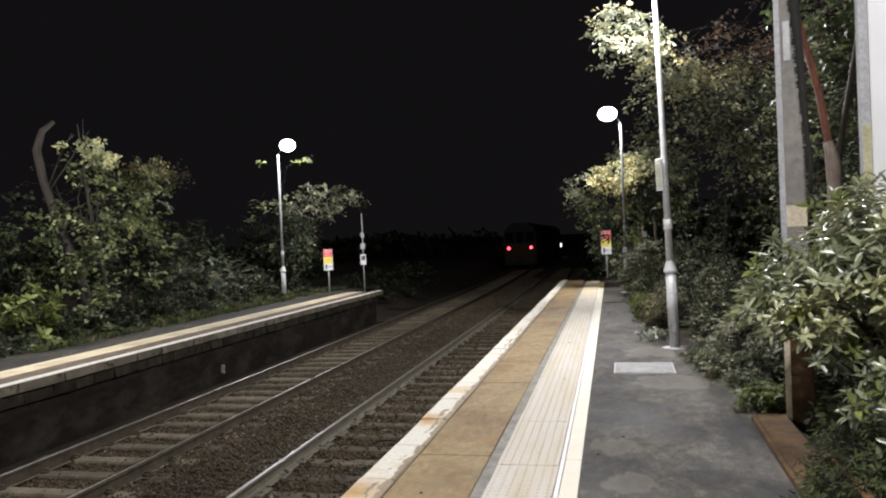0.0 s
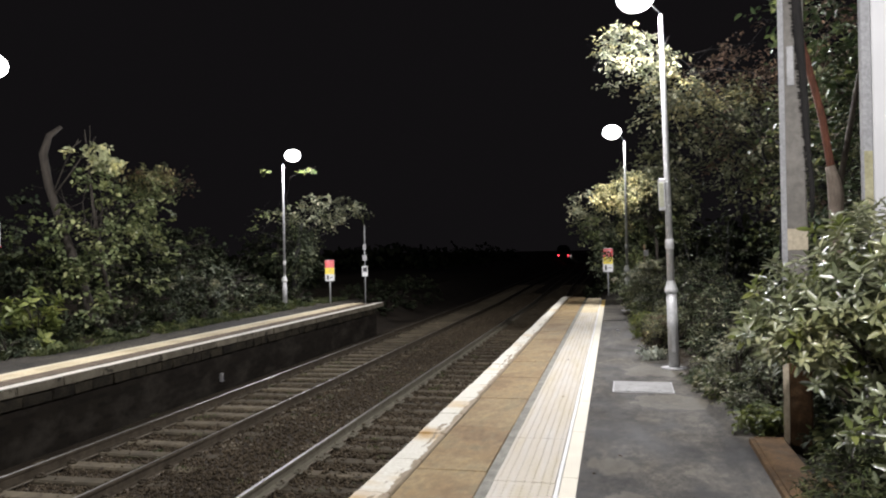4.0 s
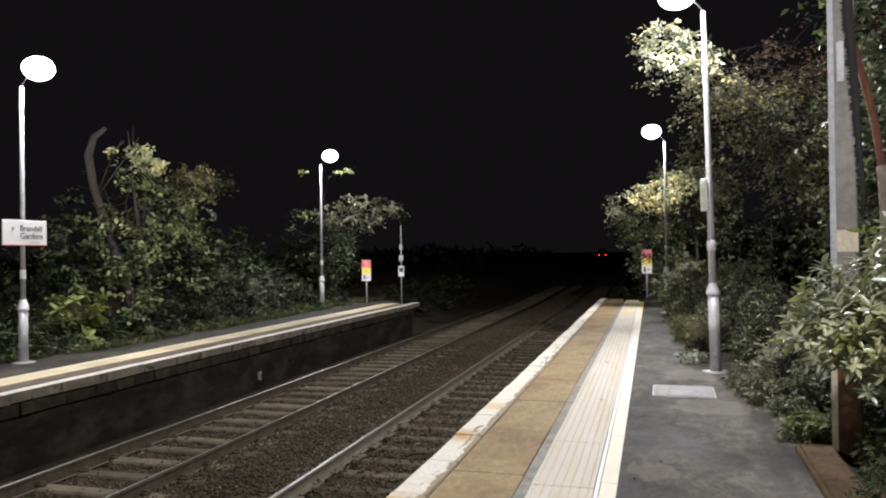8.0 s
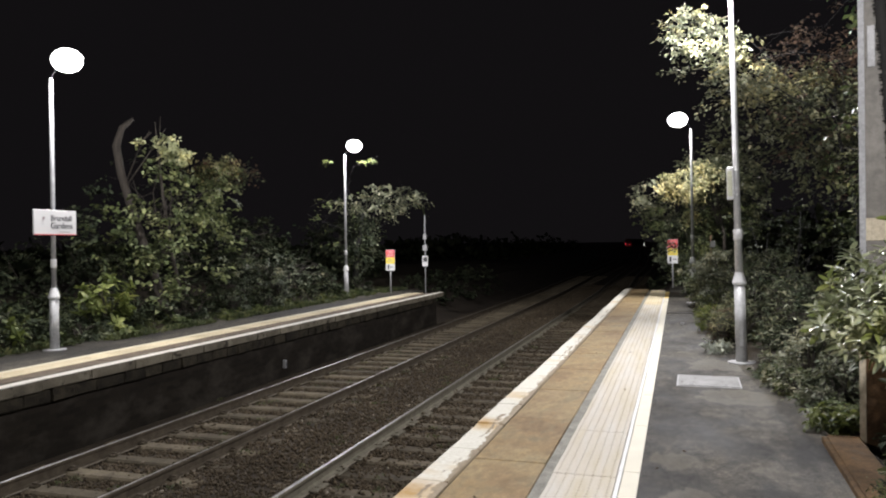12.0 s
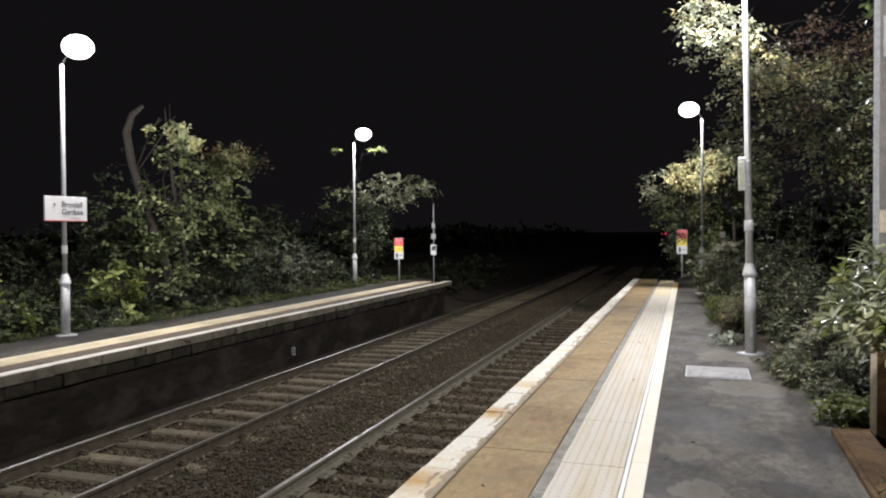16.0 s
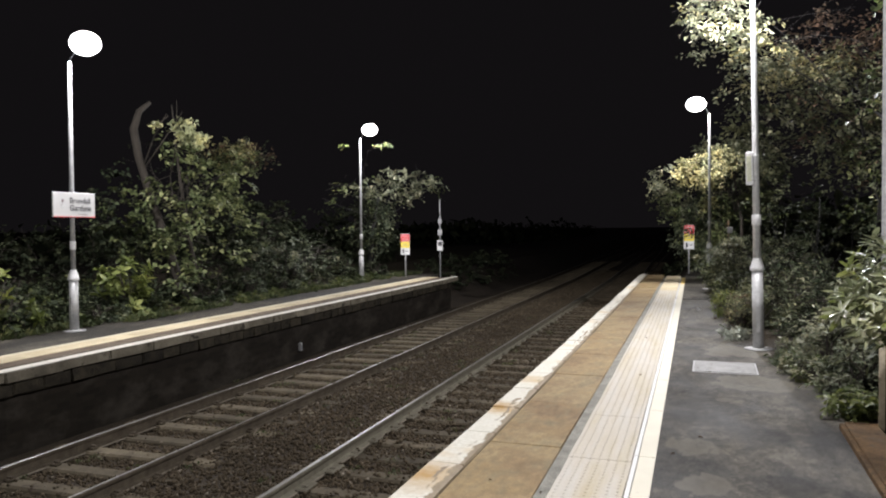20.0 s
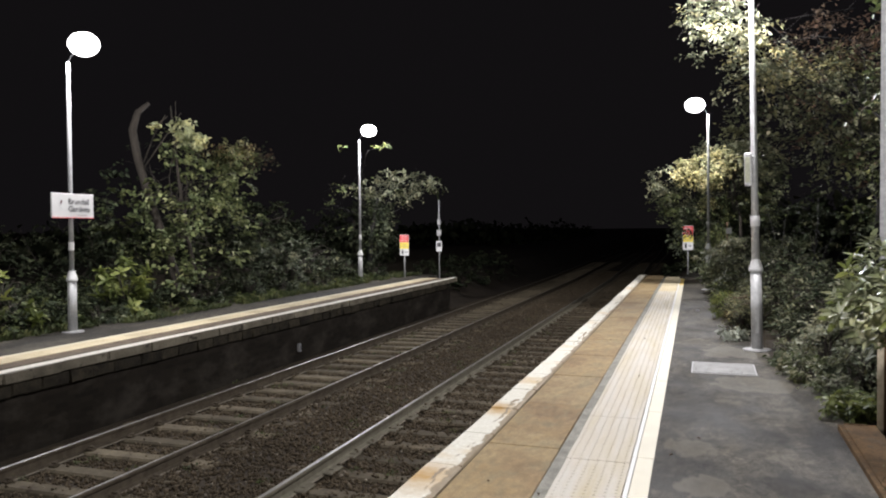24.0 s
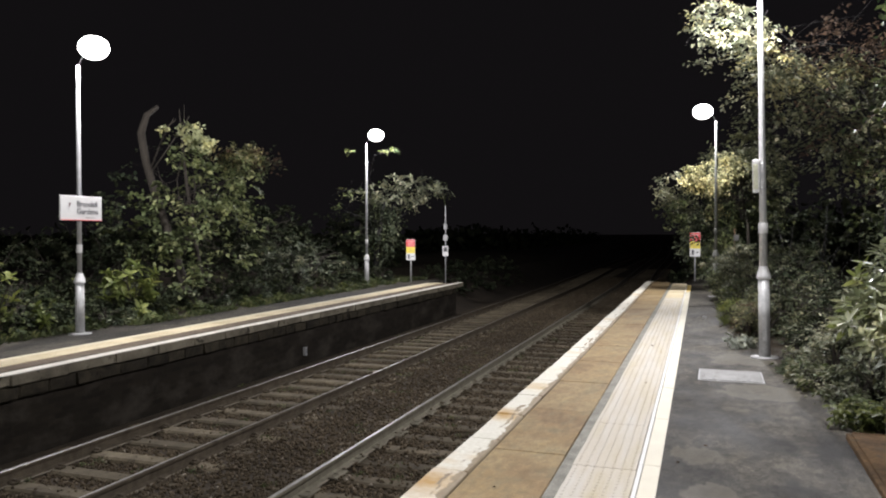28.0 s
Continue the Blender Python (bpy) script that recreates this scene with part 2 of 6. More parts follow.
def tactile_build(nt, b):
    v = world_pos(nt)
    st = noise_tex(nt, world_pos(nt, (5.0, 0.45, 1)), 1.4, 6, 0.62)
    c = ramp(nt, st, [(0.36, (0.52, 0.495, 0.44)), (0.50, (0.51, 0.46, 0.375)), (0.60, (0.478, 0.424, 0.308)), (0.74, (0.43, 0.352, 0.205))])
    c = mix(nt, 0.3, c, mix(nt, rnd(nt), (0.54, 0.505, 0.44), (0.495, 0.45, 0.37)))
    fine = noise_tex(nt, v, 80, 4, 0.7)
    c = mix(nt, 0.4, c, ramp(nt, fine, [(0.3, (0.65,) * 3), (0.7, (1.25,) * 3)]), "MULTIPLY")
    nt.links.new(c, b.inputs["Base Color"])
    b.inputs["Roughness"].default_value = 0.75
    bump(nt, b, fine, 0.2, 0.002)


def line_paint(name, col, worn, level=0.66):
    def build(nt, b):
        v = world_pos(nt)
        w = noise_tex(nt, world_pos(nt, (1, 0.4, 1)), 16, 6, 0.7)
        c = mix(nt, ramp(nt, noise_tex(nt, v, 2.0, 4), [(0.3, (0, 0, 0)), (0.7, (1, 1, 1))]), col, tuple(x * 0.86 for x in col))
        c = mix(nt, ramp(nt, w, [(level, (0, 0, 0)), (level + 0.04, (1, 1, 1))]), c, worn)
        nt.links.new(c, b.inputs["Base Color"])
        b.inputs["Roughness"].default_value = 0.6
        bump(nt, b, w, 0.2, 0.002)
    return mat(name, build)


def leaf_mat(name, a, c2, c3, gloss=0.6, trans=0.25, sheen=0.3, wax=0.0):
    def build(nt, b):
        r = island(nt)
        c = ramp(nt, r, [(0.0, tuple(0.6 * p + 0.4 * q for p, q in zip(a, c2))), (0.55, c2), (1.0, tuple(0.65 * p + 0.35 * q for p, q in zip(c3, c2)))])
        n = noise_tex(nt, world_pos(nt), 2.0, 4, 0.6)
        c = mix(nt, 0.85, c, ramp(nt, n, [(0.36, (0.38, 0.44, 0.42)), (0.5, (0.85, 0.88, 0.85)), (0.64, (1.5, 1.42, 1.25))]), "MULTIPLY")
        nt.links.new(c, b.inputs["Base Color"])
        b.inputs["Roughness"].default_value = gloss
        b.inputs["Specular IOR Level"].default_value = sheen
        b.inputs["Coat Weight"].default_value = wax
        b.inputs["Coat Roughness"].default_value = 0.3
        t = nt.nodes.new("ShaderNodeBsdfTranslucent")
        nt.links.new(c, t.inputs["Color"])
        m = nt.nodes.new("ShaderNodeMixShader")
        m.inputs[0].default_value = trans
        nt.links.new(b.outputs[0], m.inputs[1])
        nt.links.new(t.outputs[0], m.inputs[2])
        nt.links.new(m.outputs[0], nt.nodes["Material Output"].inputs["Surface"])
    return mat(name, build)


def glow(name, col, strength):
    def build(nt, b):
        b.inputs["Base Color"].default_value = (*col, 1)
        b.inputs["Emission Color"].default_value = (*col, 1)
        b.inputs["Emission Strength"].default_value = strength
    return mat(name, build)


def stones_build(nt, b):
    r = island(nt)
    c = ramp(nt, r, [(0.0, (0.040, 0.032, 0.021)), (0.4, (0.058, 0.046, 0.030)), (0.75, (0.075, 0.059, 0.039)), (0.975, (0.095, 0.078, 0.056)), (1.0, (0.22, 0.20, 0.17))])
    n = noise_tex(nt, world_pos(nt), 0.7, 4, 0.6)
    c = mix(nt, 0.7, c, ramp(nt, n, [(0.3, (0.7, 0.66, 0.6)), (0.7, (1.2, 1.13, 1.04))]), "MULTIPLY")
    fine = noise_tex(nt, world_pos(nt), 120, 3)
    nt.links.new(c, b.inputs["Base Color"])
    b.inputs["Roughness"].default_value = 0.95
    b.inputs["Specular IOR Level"].default_value = 0.2
    bump(nt, b, fine, 0.3, 0.003)


def brick_wall_build(nt, b):
    g = nt.nodes.new("ShaderNodeNewGeometry")
    sep = nt.nodes.new("ShaderNodeSeparateXYZ")
    nt.links.new(g.outputs["Position"], sep.inputs[0])
    comb = nt.nodes.new("ShaderNodeCombineXYZ")
    nt.links.new(sep.outputs[1], comb.inputs[0])
    nt.links.new(sep.outputs[2], comb.inputs[1])
    br = node(nt, "ShaderNodeTexBrick", Scale=1.0)
    br.inputs["Brick Width"].default_value, br.inputs["Row Height"].default_value = 0.225, 0.075
    br.inputs["Mortar Size"].default_value = 0.006
    # soot colours taken darker still, to paint in the shade on the wall
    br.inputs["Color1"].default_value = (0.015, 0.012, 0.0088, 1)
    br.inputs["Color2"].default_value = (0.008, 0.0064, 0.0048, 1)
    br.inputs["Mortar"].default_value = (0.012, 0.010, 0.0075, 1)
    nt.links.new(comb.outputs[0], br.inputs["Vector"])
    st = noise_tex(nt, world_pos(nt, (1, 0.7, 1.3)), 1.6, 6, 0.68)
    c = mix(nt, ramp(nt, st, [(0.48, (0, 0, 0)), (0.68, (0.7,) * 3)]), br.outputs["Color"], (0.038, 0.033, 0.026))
    nt.links.new(c, b.inputs["Base Color"])
    b.inputs["Roughness"].default_value = 0.95
    b.inputs["Specular IOR Level"].default_value = 0.12
    bump(nt, b, br.outputs["Fac"], -0.5, 0.006)


def bark_mat(name, a, c2):
    def build(nt, b):
        v = world_pos(nt, (1, 1, 0.25))
        n = noise_tex(nt, v, 22, 6, 0.7)
        nt.links.new(ramp(nt, n, [(0.3, a), (0.7, c2)]), b.inputs["Base Color"])
        b.inputs["Roughness"].default_value = 0.9
        bump(nt, b, n, 0.7, 0.012)
    return mat(name, build)


def bowl_build(nt, b):
    """A pearled acrylic bowl: it glows, and lets most of the lamp's light through."""
    clear = nt.nodes.new("ShaderNodeBsdfTransparent")
    pearl = node(nt, "ShaderNodeEmission", Color=(1.0, 0.98, 0.97, 1), Strength=8.0)
    m = nt.nodes.new("ShaderNodeMixShader")
    m.inputs[0].default_value = 0.4
    nt.links.new(clear.outputs[0], m.inputs[1])
    nt.links.new(pearl.outputs[0], m.inputs[2])
    nt.links.new(m.outputs[0], nt.nodes["Material Output"].inputs["Surface"])


M = {
    "asphalt": mat("asphalt", asphalt_build),
    "coping": mat("worn white paint", white_coping_build),
    "slab": mat("rust stained paving", slab_build),
    "tactile": mat("cream tactile paving", tactile_build),
    "mortar": grainy("grey mortar strip", (0.19, 0.183, 0.158), (0.33, 0.322, 0.275), 6, 50),
    "bed": grainy("dark bedding", (0.03, 0.028, 0.025), (0.06, 0.055, 0.05), 4, 60),
    "white_line": line_paint("white line paint", (0.72, 0.715, 0.69), (0.35, 0.33, 0.28)),
    "yellow_line": line_paint("faded yellow paint", (0.64, 0.595, 0.465), (0.42, 0.37, 0.28)),
    "yellow_fresh": line_paint("yellow line paint", (0.78, 0.58, 0.20), (0.45, 0.38, 0.26)),
    "stone": grainy("weathered coping stone", (0.09, 0.082, 0.066), (0.23, 0.21, 0.17), 2.5, 45, vary=0.15, spots=(5.0, 0.62, (0.10, 0.095, 0.075))),
    "left_white": line_paint("worn edge paint", (0.70, 0.665, 0.585), (0.30, 0.27, 0.22), 0.61),
    "left_dark": grainy("dark brown grey paving", (0.115, 0.088, 0.064), (0.20, 0.155, 0.115), 2, 60, vary=0.12),
    "far_stone": grainy("sooty coping stone", (0.085, 0.074, 0.054), (0.20, 0.178, 0.132), 3.0, 45, vary=0.2, spots=(4.0, 0.58, (0.03, 0.026, 0.018))),
    "far_tactile": grainy("stained cream tactile paving", (0.54, 0.455, 0.29), (0.69, 0.605, 0.43), 1.6, 60, vary=0.12),
    "far_line": line_paint("dull yellow line", (0.66, 0.59, 0.42), (0.40, 0.33, 0.2)),
    "brick": mat("sooty brickwork, shade painted in", brick_wall_build),
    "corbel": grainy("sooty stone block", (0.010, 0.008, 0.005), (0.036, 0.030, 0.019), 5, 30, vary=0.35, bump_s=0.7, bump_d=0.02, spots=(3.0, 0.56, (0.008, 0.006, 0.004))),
    "soil": grainy("leaf littered soil", (0.014, 0.011, 0.007), (0.036, 0.027, 0.016), 5, 60, bump_s=0.8, bump_d=0.02),
    "earth": grainy("dark earth", (0.016, 0.013, 0.01), (0.036, 0.028, 0.02), 1.2, 30, bump_s=0.6, bump_d=0.02),
    # darkened to stand for the shade that loose stones cast among themselves
    "packed": grainy("packed brown ballast, stone shade painted in", (0.034, 0.026, 0.018), (0.060, 0.047, 0.031), 1.5, 45, bump_s=0.8, bump_d=0.02),
    "foot": grainy("dusty rail foot", (0.13, 0.112, 0.086), (0.22, 0.192, 0.15), 4, 60, rough=0.8),
    "stones": mat("ballast stone", stones_build),
    "concrete": grainy("sleeper concrete", (0.062, 0.051, 0.034), (0.132, 0.110, 0.073), 3, 60, vary=0.3, spots=(9.0, 0.58, (0.05, 0.038, 0.027))),
    "concrete_dark": grainy("darker sleeper concrete", (0.050, 0.041, 0.027), (0.11, 0.09, 0.06), 3, 60, vary=0.3, spots=(9.0, 0.58, (0.045, 0.036, 0.025))),
    "rail": grainy("rusty rail steel", (0.042, 0.033, 0.022), (0.088, 0.071, 0.050), 8, 90, rough=0.88, metal=0.0),
    # dusty, and lightened to paint in the near platform's lamplight
    "rail_lamplit": grainy("dusty rail steel, lightened for lamplight", (0.105, 0.094, 0.069), (0.165, 0.149, 0.112), 8, 90, rough=0.88),
    "rail_top": grainy("polished rail head", (0.22, 0.21, 0.198), (0.32, 0.308, 0.292), 6, 120, rough=0.44, metal=1.0, bump_s=0.05),
    "galv": grainy("galvanised steel", (0.38, 0.38, 0.375), (0.54, 0.54, 0.532), 9, 70, rough=0.5, metal=0.35, bump_s=0.08),
    # darker copy of galv, its colour holding back the close lantern's glare
    "galv_upper": grainy("galvanised tube, darkened by the lantern", (0.30, 0.30, 0.30), (0.42, 0.42, 0.42), 9, 70, rough=0.5, metal=0.4, bump_s=0.08),
    # lighter copy; the column's bright streak is put into its base colour
    "galv_bright": grainy("galvanised tube, highlight painted in", (0.50, 0.50, 0.495), (0.64, 0.64, 0.63), 9, 70, rough=0.36, metal=0.35, bump_s=0.06),
    "post_dull": grainy("dull weathered post paint", (0.085, 0.088, 0.078), (0.15, 0.152, 0.135), 3, 40, rough=0.7, bump_s=0.1),
    "box_face": grainy("pale green yellow label", (0.58, 0.59, 0.42), (0.70, 0.71, 0.53), 9, 40, rough=0.5, bump_s=0.05),
    "galv_light": grainy("pale painted steel", (0.62, 0.62, 0.61), (0.74, 0.74, 0.73), 9, 60, rough=0.5, metal=0.1, bump_s=0.05),
    "white": plain("white sign enamel", (0.66, 0.655, 0.645), 0.45),
    "red": grainy("red sign enamel", (0.60, 0.045, 0.05), (0.68, 0.07, 0.07), 4, 30, rough=0.45, bump_s=0.03),
    "yellow": grainy("yellow sign enamel", (0.80, 0.62, 0.05), (0.85, 0.70, 0.08), 4, 30, rough=0.45, bump_s=0.03),
    "emblem": grainy("dark red enamel", (0.10, 0.03, 0.04), (0.16, 0.05, 0.06), 9, 30, rough=0.5, bump_s=0.03),
    "olive_label": grainy("faded yellow label", (0.30, 0.28, 0.15), (0.46, 0.43, 0.27), 9, 40, rough=0.6),
    "soot": dull("matt black lantern casting", (0.004, 0.004, 0.004)),
    "joint": dull("black joint sealant", (0.007, 0.007, 0.007)),
    "black": grainy("dark lettering", (0.03, 0.03, 0.035), (0.05, 0.05, 0.055), 4, 30, rough=0.5, bump_s=0.03),
    "grey": grainy("mid grey paint", (0.28, 0.28, 0.28), (0.36, 0.36, 0.36), 4, 40, rough=0.6),
    "grey_post": grainy("weathered grey post", (0.135, 0.125, 0.108), (0.20, 0.186, 0.162), 1.5, 15, rough=0.75, bump_s=0.1),
    "cream": grainy("cream label", (0.42, 0.36, 0.25), (0.52, 0.45, 0.33), 4, 40, rough=0.6),
    "timber": grainy("wet brown timber", (0.060, 0.036, 0.017), (0.19, 0.112, 0.050), 5, 40, rough=0.9, bump_s=0.6, spots=(6.0, 0.6, (0.10, 0.07, 0.04))),
    "casing": grainy("dark stained casing", (0.026, 0.016, 0.009), (0.11, 0.062, 0.028), 5, 40, rough=0.8),
    "cover": grainy("pale steel cover", (0.27, 0.27, 0.265), (0.38, 0.375, 0.37), 3, 90, rough=0.6, metal=0.2),
    "lid_steel": grainy("dull steel cover", (0.15, 0.148, 0.142), (0.25, 0.246, 0.235), 4, 60, rough=0.65, metal=0.2, spots=(7.0, 0.6, (0.11, 0.10, 0.085))),
    "bark_red": bark_mat("red brown bark", (0.05, 0.018, 0.009), (0.15, 0.052, 0.027)),
    "bark_pale": bark_mat("pale tan bark", (0.085, 0.066, 0.049), (0.22, 0.178, 0.138)),
    "bark_black": bark_mat("blackish stem", (0.005, 0.0045, 0.004), (0.014, 0.012, 0.010)),
    "bark_mid": bark_mat("brown bark", (0.018, 0.014, 0.010), (0.075, 0.060, 0.044)),
    "bark_dark": bark_mat("dark bark", (0.014, 0.011, 0.008), (0.045, 0.036, 0.026)),
    "leaf_green": leaf_mat("mid green leaves", (0.035, 0.05, 0.018), (0.085, 0.105, 0.04), (0.20, 0.20, 0.09)),
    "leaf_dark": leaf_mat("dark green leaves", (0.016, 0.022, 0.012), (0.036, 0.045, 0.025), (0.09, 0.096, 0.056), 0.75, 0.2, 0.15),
    # yellow leaves, lightened to carry the lamps' light in their colour
    "leaf_yellow": leaf_mat("lamp-yellowed leaves", (0.08, 0.080, 0.040), (0.26, 0.24, 0.118), (0.53, 0.485, 0.275), 0.5, 0.35),
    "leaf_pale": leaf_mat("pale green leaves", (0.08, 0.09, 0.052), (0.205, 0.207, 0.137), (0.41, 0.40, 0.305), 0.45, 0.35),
    "leaf_glossy": leaf_mat("glossy rhododendron leaves", (0.085, 0.102, 0.047), (0.225, 0.238, 0.122), (0.45, 0.455, 0.29), 0.36, 0.15, 1.0, 0.7),
    "leaf_bright": leaf_mat("bright green leaves", (0.07, 0.09, 0.022), (0.17, 0.195, 0.055), (0.32, 0.34, 0.12), 0.45, 0.3),
    "leaf_grey": leaf_mat("grey green leaves", (0.058, 0.072, 0.046), (0.150, 0.170, 0.110), (0.34, 0.355, 0.26), 0.55),
    "leaf_silver": leaf_mat("silvery leaves", (0.18, 0.19, 0.155), (0.32, 0.33, 0.275), (0.50, 0.51, 0.44), 0.6, 0.15),
    "leaf_holly": leaf_mat("dark glossy evergreen leaves", (0.018, 0.028, 0.012), (0.045, 0.065, 0.028), (0.11, 0.135, 0.065), 0.5, 0.1, 0.35),
    # lamplit leaf tones: the lamp's light is put into the base colour
    "leaf_lit": leaf_mat("yellow green leaves, lamplit tone", (0.045, 0.062, 0.024), (0.195, 0.225, 0.10), (0.50, 0.515, 0.285), 0.55, 0.3),
    "leaf_lamplit": leaf_mat("leaves lightened to lamplit cream", (0.36, 0.37, 0.19), (0.58, 0.58, 0.34), (0.75, 0.74, 0.50), 0.55, 0.45),
    "leaf_olive": leaf_mat("olive leaves", (0.040, 0.046, 0.026), (0.095, 0.10, 0.056), (0.22, 0.222, 0.138), 0.65, 0.3, 0.2),
    "leaf_brown": leaf_mat("russet twig leaves", (0.04, 0.024, 0.018), (0.095, 0.06, 0.042), (0.20, 0.14, 0.095), 0.7, 0.25, 0.2),
    "grass": leaf_mat("rough grass", (0.025, 0.034, 0.012), (0.065, 0.08, 0.03), (0.16, 0.155, 0.08), 0.6),
    "lamp_glow": mat("pearled lamp bowl", bowl_build),
    "tail_glow": glow("red tail light", (1.0, 0.05, 0.08), 5.5),
    # train colours are darkened to paint in the lack of light on it
    "train_body": dull("train paint darkened for night", (0.03, 0.03, 0.035)),
    "train_end": dull("yellow train end darkened for night", (0.045, 0.036, 0.02)),
    "lit_window": glow("lit train window", (1.0, 0.97, 0.9), 1.1),
    # matt and near black, so the panes show no lamp reflections
    "glass": dull("dark dull glazing", (0.006, 0.006, 0.007)),
    "rubber": grainy("black rubber", (0.02, 0.02, 0.02), (0.035, 0.035, 0.035), 5, 40),
}


# ---- mesh helpers ----
def link_mesh(name, me, material, parent=None, label="", smooth=False):
    if material and not me.materials:
        me.materials.append(material)
    if smooth:
        me.polygons.foreach_set("use_smooth", [True] * len(me.polygons))
    ob = new(name, me)
    if parent:
        ob.parent = parent
    if label:
        ob["label"] = label
    return ob


def part(name, bm, material, parent=None, label="", smooth=False):
    me = bpy.data.meshes.new(name)
    bm.to_mesh(me)
    bm.free()
    return link_mesh(name, me, material, parent, label, smooth)


def add_box(bm, lo, hi, bevel=0.0, m=None):
    r = bmesh.ops.create_cube(bm, size=1)
    vs = r["verts"]
    c = [(a + b) / 2 for a, b in zip(lo, hi)]
    s = [b - a for a, b in zip(lo, hi)]
    bmesh.ops.transform(bm, matrix=Matrix.Translation(c) @ Matrix.Diagonal((*s, 1)), verts=vs)
    if bevel:
        es = list({e for v in vs for e in v.link_edges})
        res = bmesh.ops.bevel(bm, geom=es, offset=bevel, segments=1, affect="EDGES")
        vs = list({v for f in res["faces"] for v in f.verts})
    if m is not None:
        bmesh.ops.transform(bm, matrix=m, verts=vs)
    return vs


def box(lo, hi, bevel=0.0, m=None):
    bm = bmesh.new()
    add_box(bm, lo, hi, bevel, m)
    return bm


def lathe(profile, seg=20, m=None):
    """A turned shape round z from (radius, z) pairs."""
    bm = bmesh.new()
    rings = [[bm.verts.new((r * math.cos(2 * math.pi * i / seg), r * math.sin(2 * math.pi * i / seg), z)) for i in range(seg)] for r, z in profile]
    for a, b in zip(rings, rings[1:]):
        for i in range(seg):
            bm.faces.new((a[i], a[(i + 1) % seg], b[(i + 1) % seg], b[i]))
    bm.faces.new(list(reversed(rings[0])))
    bm.faces.new(rings[-1])
    if m is not None:
        bmesh.ops.transform(bm, matrix=m, verts=bm.verts)
    return bm


def add_tube(bm, pts, radii, seg=6):
    rings = []
    for i, p in enumerate(pts):
        p = Vector(p)
        d = (Vector(pts[min(i + 1, len(pts) - 1)]) - Vector(pts[max(i - 1, 0)])).normalized()
        u = d.orthogonal().normalized()
        w = d.cross(u)
        rings.append([bm.verts.new(p + radii[i] * (math.cos(2 * math.pi * k / seg) * u + math.sin(2 * math.pi * k / seg) * w)) for k in range(seg)])
    for a, b in zip(rings, rings[1:]):
        off = min(range(seg), key=lambda o: sum((a[k].co - b[(k + o) % seg].co).length for k in range(seg)))
        for k in range(seg):
            bm.faces.new((a[k], a[(k + 1) % seg], b[(k + 1 + off) % seg], b[(k + off) % seg]))
    bm.faces.new(list(reversed(rings[0])))
    bm.faces.new(rings[-1])


def tube(pts, radii, seg=8):
    bm = bmesh.new()
    add_tube(bm, pts, radii, seg)
    return bm


def thing(name, label, category, at=(0, 0, 0), rz=0, group="", kind=""):
    e = new(name)
    e.matrix_basis = pose(*at, 0, 0, rz)
    return tagged(e, label, category, group, kind)


def quick_mesh(name, verts, quads):
    me = bpy.data.meshes.new(name)
    v = np.ascontiguousarray(verts, dtype=np.float32).reshape(-1, 3)
    q = np.ascontiguousarray(quads, dtype=np.int32)
    k = q.shape[1]
    me.vertices.add(len(v))
    me.vertices.foreach_set("co", v.ravel())
    me.loops.add(q.size)
    me.loops.foreach_set("vertex_index", q.ravel())
    me.polygons.add(len(q))
    me.polygons.foreach_set("loop_start", np.arange(0, q.size, k, dtype=np.int32))
    me.update(calc_edges=True)
    return me


def unit(a):
    return a / np.maximum(np.linalg.norm(a, axis=1, keepdims=True), 1e-6)


def leaf_mesh(name, pos, way, up, length, width, fold=0.25, droop=0.15):
    """Folded leaves: pos is the stalk end, way the midrib, up the upper face."""
    n = len(pos)
    way = unit(way)
    side = unit(np.cross(up, way))
    nor = np.cross(way, side)
    tmpl = np.array([(0, 0, 0), (0.34, 0.5, fold), (0.74, 0.36, fold * 0.6 - droop * 0.5), (1, 0, -droop), (0.74, -0.36, fold * 0.6 - droop * 0.5), (0.34, -0.5, fold)])
    L = length[:, None, None]
    W = width[:, None, None]
    v = pos[:, None, :] + way[:, None, :] * tmpl[None, :, 0:1] * L + side[:, None, :] * tmpl[None, :, 1:2] * W + nor[:, None, :] * tmpl[None, :, 2:3] * W
    base = (np.arange(n) * 6)[:, None]
    q = np.concatenate([base + np.array([0, 3, 2, 1]), base + np.array([0, 5, 4, 3])], 1).reshape(-1, 4)
    return quick_mesh(name, v, q)


def twig_mesh(lines, r):
    """Thin three-sided twigs, each through three points."""
    k = len(lines)
    ring = np.array([(1, 0, 0), (-0.5, 0.6, 0.6), (-0.5, -0.6, -0.6)]) * r
    v = lines[:, :, None, :] + ring[None, None] * np.array([1.3, 1.0, 0.4])[None, :, None, None]
    q = np.array([(a * 3 + i, a * 3 + (i + 1) % 3, a * 3 + 3 + (i + 1) % 3, a * 3 + 3 + i) for a in (0, 1) for i in range(3)])
    return quick_mesh("twig", v, ((np.arange(k) * 9)[:, None, None] + q[None]).reshape(-1, 4))


